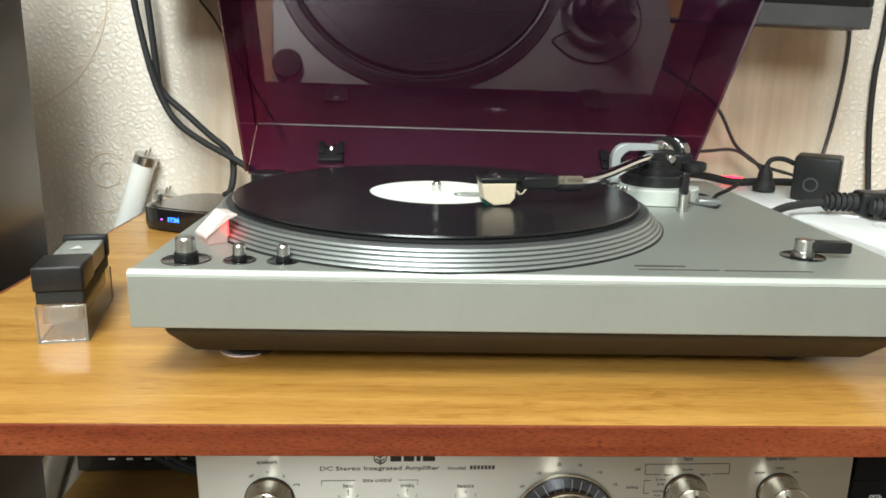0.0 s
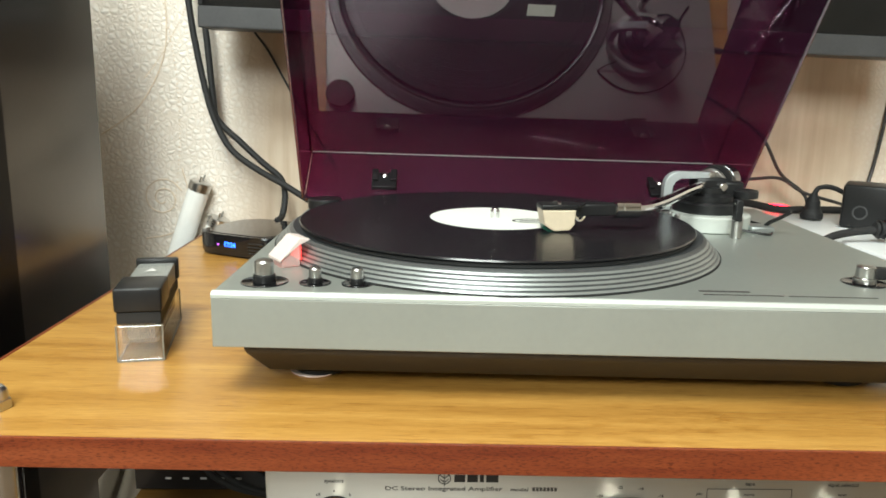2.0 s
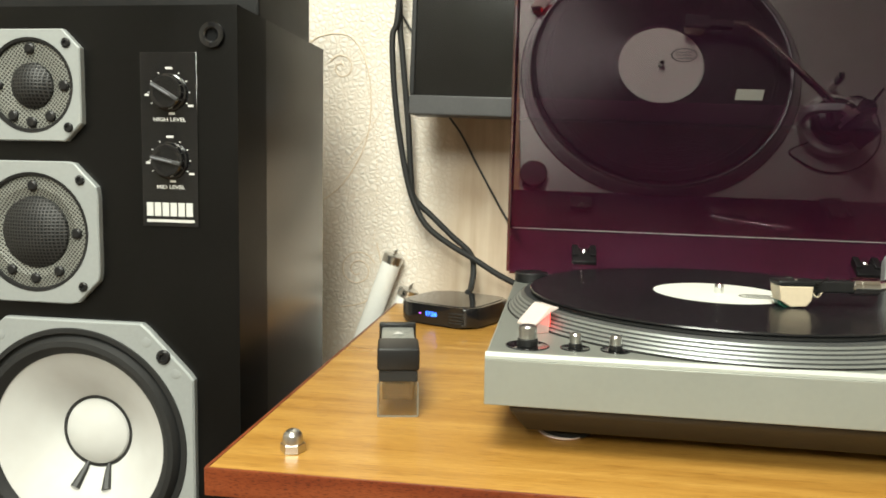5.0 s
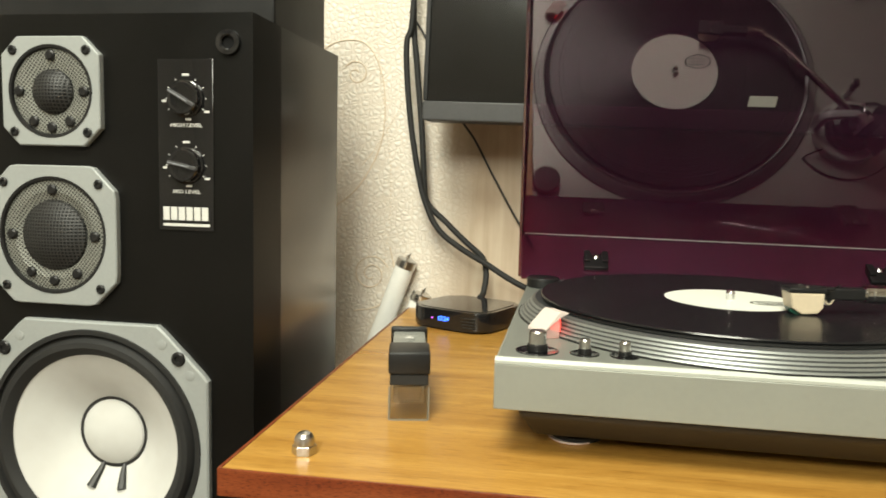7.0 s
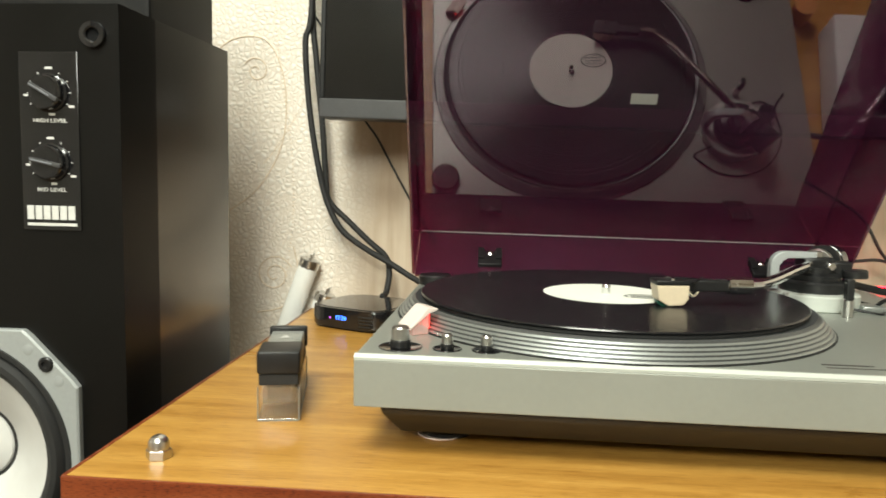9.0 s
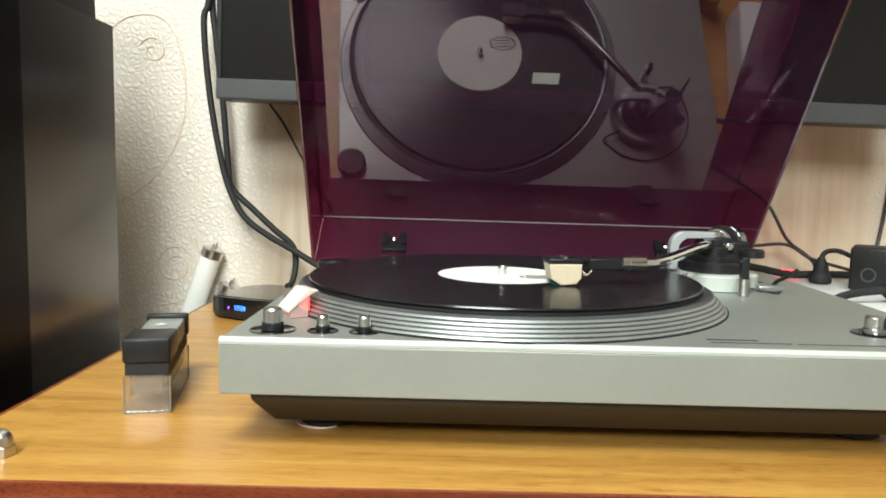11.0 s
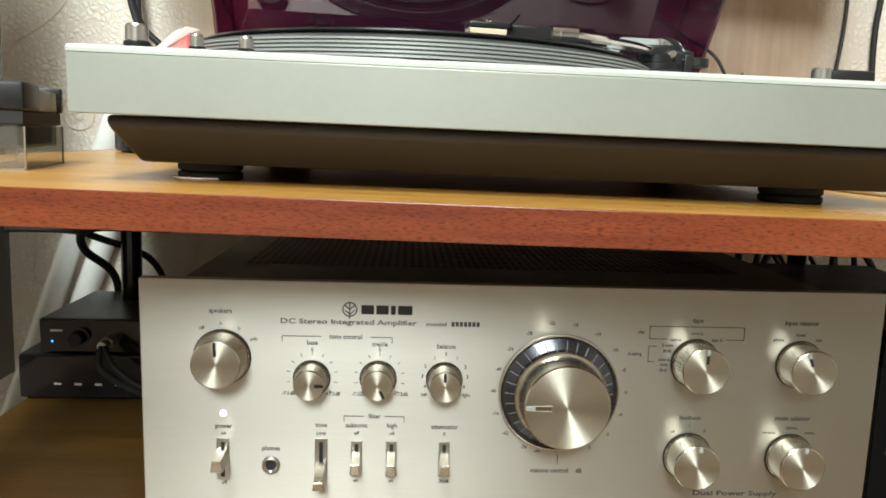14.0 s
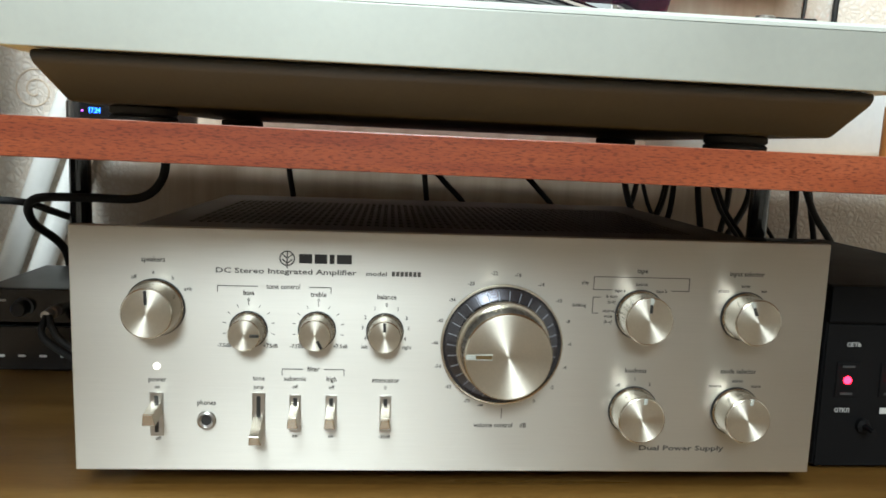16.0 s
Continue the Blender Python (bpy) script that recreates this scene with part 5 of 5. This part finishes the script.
part("knob_rim", lathe([(0.0068, 0.0002), (0.0082, 0.0002), (0.0082, 0.0010), (0.0068, 0.0012)], 28, cap=False), M_DARKGREY, dac, "", facing(0.034, 0, 0.0150))
part("plug", lathe([(0.0052, 0), (0.0052, 0.009), (0.0038, 0.010), (0.0038, 0.020), (0, 0.020)], 24), M_STEEL, dac, "silver jack plug", facing(0.060, 0, 0.0125))
part("power_light", lathe([(0.0009, 0), (0.0009, 0.0005), (0, 0.0006)], 12), M_BLUE, dac, "tiny blue power light", facing(0.011, 0, 0.0110))
part("brand_mark", box(0.010, 0.020, -0.0003, 0.0001, 0.0195, 0.0212), M_WHITEINK, dac)
zr = low_z(0.5)
psu = thing("power_supply", pose(0.4515, 0.030, zr + 0.0005, 0, -0.67, 0), "black power supply box with glowing red lamp switches", "power supply")
part("housing", box(0, 0.15, 0.0015, 0.26, 0.0015, 0.121, 0.002), M_PSU, psu)
part("faceplate", box(0.001, 0.149, 0, 0.0014, 0.002, 0.096, 0.0006), M_PSU, psu, "dark grey faceplate")
part("upper_rail", box(0, 0.15, -0.002, 0.0014, 0.0975, 0.121, 0.001), M_PSU, psu)
for x in (0.0165, 0.046):
    sw = part("lamp_switch", moved(box(-0.0075, 0.0075, -0.001, 0.0002, -0.0115, 0.0115, 0.0005), Matrix.Translation((x, 0, 0.060))), M_PSU, psu, "black lamp surround")
    part("red_lamp", moved(lathe([(0.0026, 0), (0.0024, 0.001), (0, 0.0014)], 24), facing(x, -0.001, 0.060)), M_RED, sw, "glowing red lamp")
    for dz in (0.0105, -0.0105):
        part("switch_mark", moved(box(-0.004, 0.004, -0.0004, 0, -0.0007, 0.0007), Matrix.Translation((x, -0.001, 0.060 + dz * 0.85))), M_DARKGREY, sw)
part("printed_text", moved(writing("\u0421\u0415\u0422\u042c", 0.0036, 0.0001), facing(0.019, -0.0002, 0.083)), M_WHITEINK, psu)
part("printed_text", moved(writing("\u041e\u0422\u041a\u041b", 0.0036, 0.0001), facing(0.0155, -0.0002, 0.0395)), M_WHITEINK, psu)
part("printed_mark", box(0.041, 0.052, -0.0004, 0, 0.081, 0.0852), M_WHITEINK, psu)
part("printed_mark", box(0.041, 0.052, -0.0004, 0, 0.0375, 0.0415), M_WHITEINK, psu)
part("toggle", lathe([(0.0045, 0), (0.0045, 0.003), (0.002, 0.004), (0.0016, 0.013), (0, 0.0135)], 20), M_PSU, psu, "black toggle switch", facing(0.030, 0, 0.030))


# ---- power strip, adapters, cables ----
STRIP_Z = TOP_Z + 0.052


def power_strip():
    s = thing("power_strip", pose(0.535, 0.235, TOP_Z, 0, 0, 95), "wide white power strip with a glowing red switch", "power strip")
    part("body", box(-0.20, 0.20, -0.060, 0.060, 0.0, 0.052, 0.005, 3), M_WHITEPL, s)
    for k in range(4):
        part("socket", moved(lathe([(0, 0.0005), (0.0165, 0.0005), (0.019, 0.0012), (0.0195, 0)], 36), pose(-0.14 + k * 0.065, 0, 0.052)), M_WHITEPL, s, "round white socket")
    part("rocker_switch", box(0.172, 0.192, 0.004, 0.026, 0.0515, 0.056, 0.001), M_RED, s, "glowing red rocker switch")


power_strip()
ad = thing("power_adapter", pose(0.541, 0.297, STRIP_Z + 0.0012, 0, 0, -32), "black plug-in power adapter standing on the power strip", "adapter")
part("body", box(-0.021, 0.021, -0.023, 0.023, 0.0, 0.043, 0.003, 3), M_BLACK, ad)
part("rating_label", moved(lathe([(0.0055, 0), (0.007, 0), (0.007, 0.0002), (0.0055, 0.0002), (0.0055, 0)], 24, cap=False), facing(-0.004, -0.0231, 0.016)), M_DARKGREY, ad)
pg = thing("mains_plug", pose(0.507, 0.337, STRIP_Z + 0.0012), "black mains plug in the power strip", "plug")
part("body", lathe([(0.0105, 0), (0.0115, 0.002), (0.011, 0.006), (0.008, 0.011), (0.0072, 0.019), (0.0045, 0.024), (0.0035, 0.027), (0, 0.027)], 24), M_RUBBER, pg)
for k, (x, y, turn) in enumerate(((0.532, 0.212, -6), (0.560, 0.180, -20), (0.578, 0.232, 10))):
    pc = thing("cable_connector", pose(x, y, STRIP_Z + 0.0125, 0, 90, turn), "ribbed black cable connector lying on the power strip", "connector", "loose connectors")
    part("strain_relief", lathe([(0.003, -0.030), (0.0065, -0.028), (0.0080, 0.0), (0, 0.0)], 20), M_RUBBER, pc)
    part("plug_body", box(-0.0105, 0.0105, -0.012, 0.012, 0.0002, 0.046, 0.004, 3), M_BLACK, pc)
    for q in range(5):
        part("rib", moved(lathe([(0.0062, -0.0008), (0.0088, -0.0004), (0.0088, 0.0004), (0.0062, 0.0008)], 20, cap=False), pose(0, 0, -0.025 + q * 0.005)), M_BLACK, pc)


def cable(points, r, label, mat=None, group="loose cables"):
    return solid("cable", sweep(points, r, 10, 8), mat or M_RUBBER, label, "cable", group)


YW = WALL_Y - 0.008
# two leads that hang down the wall beside the television
cable([(-0.176, 0.452, 1.35), (-0.178, 0.452, 1.10), (-0.186, 0.452, 1.05), (-0.180, 0.452, 0.965), (-0.166, 0.450, 0.885), (-0.152, 0.448, 0.842), (-0.135, 0.446, 0.816), (-0.108, 0.446, 0.796), (-0.076, 0.446, 0.778), (-0.044, 0.440, 0.760), (-0.015, 0.430, 0.748)], 0.0038, "black lead hanging down the wallpapered wall")
cable([(-0.180, 0.460, 1.35), (-0.179, 0.460, 1.10), (-0.174, 0.460, 1.03), (-0.166, 0.460, 0.95), (-0.161, 0.460, 0.88), (-0.156, 0.458, 0.853), (-0.130, 0.456, 0.828), (-0.104, 0.455, 0.804), (-0.082, 0.454, 0.785), (-0.0765, 0.452, 0.765), (-0.078, 0.440, 0.742), (-0.080, 0.420, 0.739)], 0.0038, "black lead running down to the set-top box")
cable([(-0.190, YW + 0.005, 1.10), (-0.162, YW + 0.005, 1.055), (-0.125, YW + 0.005, 0.972), (-0.100, YW + 0.005, 0.935), (-0.075, YW + 0.005, 0.890), (-0.046, YW + 0.004, 0.840), (-0.02, YW, 0.80)], 0.0014, "thin brown wire under the television", M_BASE)
# leads at the right of the turntable
cable([(0.42, YW, 0.90), (0.470, YW, 0.872), (0.494, 0.450, 0.847), (0.520, 0.450, 0.805), (0.545, 0.450, 0.786), (0.553, 0.445, 0.775), (0.552, 0.435, 0.760)], 0.0020, "thin dark wire along the wall", M_BASE)
cable([(0.38, 0.452, 0.790), (0.48, 0.452, 0.796), (0.521, 0.452, 0.798), (0.550, 0.446, 0.782), (0.60, 0.442, 0.768), (0.64, 0.440, 0.750)], 0.0020, "thin dark wire along the wall", M_BASE)
cable([(0.420, 0.350, 0.785), (0.456, 0.370, 0.778), (0.489, 0.372, 0.772), (0.521, 0.372, 0.7725), (0.560, 0.372, 0.7725), (0.59, 0.36, 0.7725)], 0.0042, "black mains lead lying on the power strip")
cable([(0.507, 0.337, 0.794), (0.512, 0.338, 0.801), (0.525, 0.338, 0.802), (0.540, 0.336, 0.796), (0.550, 0.335, 0.79)], 0.0026, "short black lead looping behind the adapter")
cable([(0.650, YW + 0.002, 1.05), (0.655, YW + 0.002, 0.973), (0.660, YW + 0.002, 0.92), (0.657, YW + 0.002, 0.857), (0.647, YW, 0.793), (0.62, YW - 0.02, 0.74)], 0.0022, "brown wire hanging on the wall", M_BASE)
cable([(0.703, YW, 1.15), (0.700, YW, 0.95), (0.697, YW, 0.891), (0.701, YW, 0.825), (0.709, YW - 0.005, 0.749), (0.70, YW - 0.03, 0.720)], 0.0034, "dark green lead hanging on the wall")
cable([(0.442, 0.200, 0.764), (0.462, 0.208, 0.773), (0.485, 0.213, 0.777), (0.505, 0.2135, 0.779)], 0.0036, "thick black lead on the power strip")
# leads under the top board
cable([(-0.140, 0.345, 0.530), (-0.146, 0.342, 0.590), (-0.162, 0.31, 0.622), (-0.147, 0.28, 0.646), (-0.10, 0.275, 0.650), (-0.055, 0.28, 0.651), (-0.036, 0.285, 0.668), (-0.033, 0.29, 0.697)], 0.0040, "black lead looping under the top board")
cable([(-0.26, 0.30, 0.640), (-0.176, 0.30, 0.642), (-0.140, 0.30, 0.634), (-0.110, 0.335, 0.612), (-0.098, 0.352, 0.578), (-0.095, 0.356, 0.530), (-0.095, 0.356, 0.512)], 0.0034, "black lead behind the headphone amplifier")
for k, sx in enumerate((0.0, 0.012)):
    cable([(-0.103 + sx * 0.2, 0.199, zl + 0.052), (-0.101 + sx, 0.188, zl + 0.038), (-0.078 + sx, 0.190, zl + 0.020), (-0.050 + sx, 0.198, zl + 0.008), (-0.02 + sx, 0.205, zl + 0.005)], 0.0028, "black headphone lead hanging from the jack")
random.seed(5)
for k in range(17):
    x = 0.425 + 0.0125 * k + random.uniform(-0.008, 0.008)
    y = random.uniform(0.33, 0.43)
    dx = random.uniform(-0.04, 0.04)
    cable([(x, y, 0.697), (x + dx * 0.3, y - 0.01, 0.66), (x + dx, y - 0.02, 0.61), (x + dx * 0.6, y, 0.55), (x, y, low_z(x) + 0.004)], random.choice((0.0022, 0.003, 0.0036)), "black lead hanging behind the amplifier", M_RUBBER if k % 3 else M_BASE)
for x, y, dx in ((0.06, 0.40, 0.004), (0.20, 0.40, 0.03), (0.205, 0.40, 0.004), (0.30, 0.40, 0.03)):
    cable([(x, y, 0.697), (x + dx, y, 0.672), (x + dx * 2, y + 0.01, 0.63), (x + dx, y, 0.56), (x, y, low_z(x) + 0.004)], 0.003, "black lead hanging behind the amplifier")
# on the right end of the shelf
solid("orange_roll", moved(lathe([(0, 0), (0.013, 0), (0.014, 0.001), (0.014, 0.030), (0.013, 0.031), (0, 0.031)], 32), pose(0, 0, 0)), M_ORANGE, "small orange plastic cylinder standing on the shelf", "cylinder", m=pose(0.470, 0.005, TOP_Z))
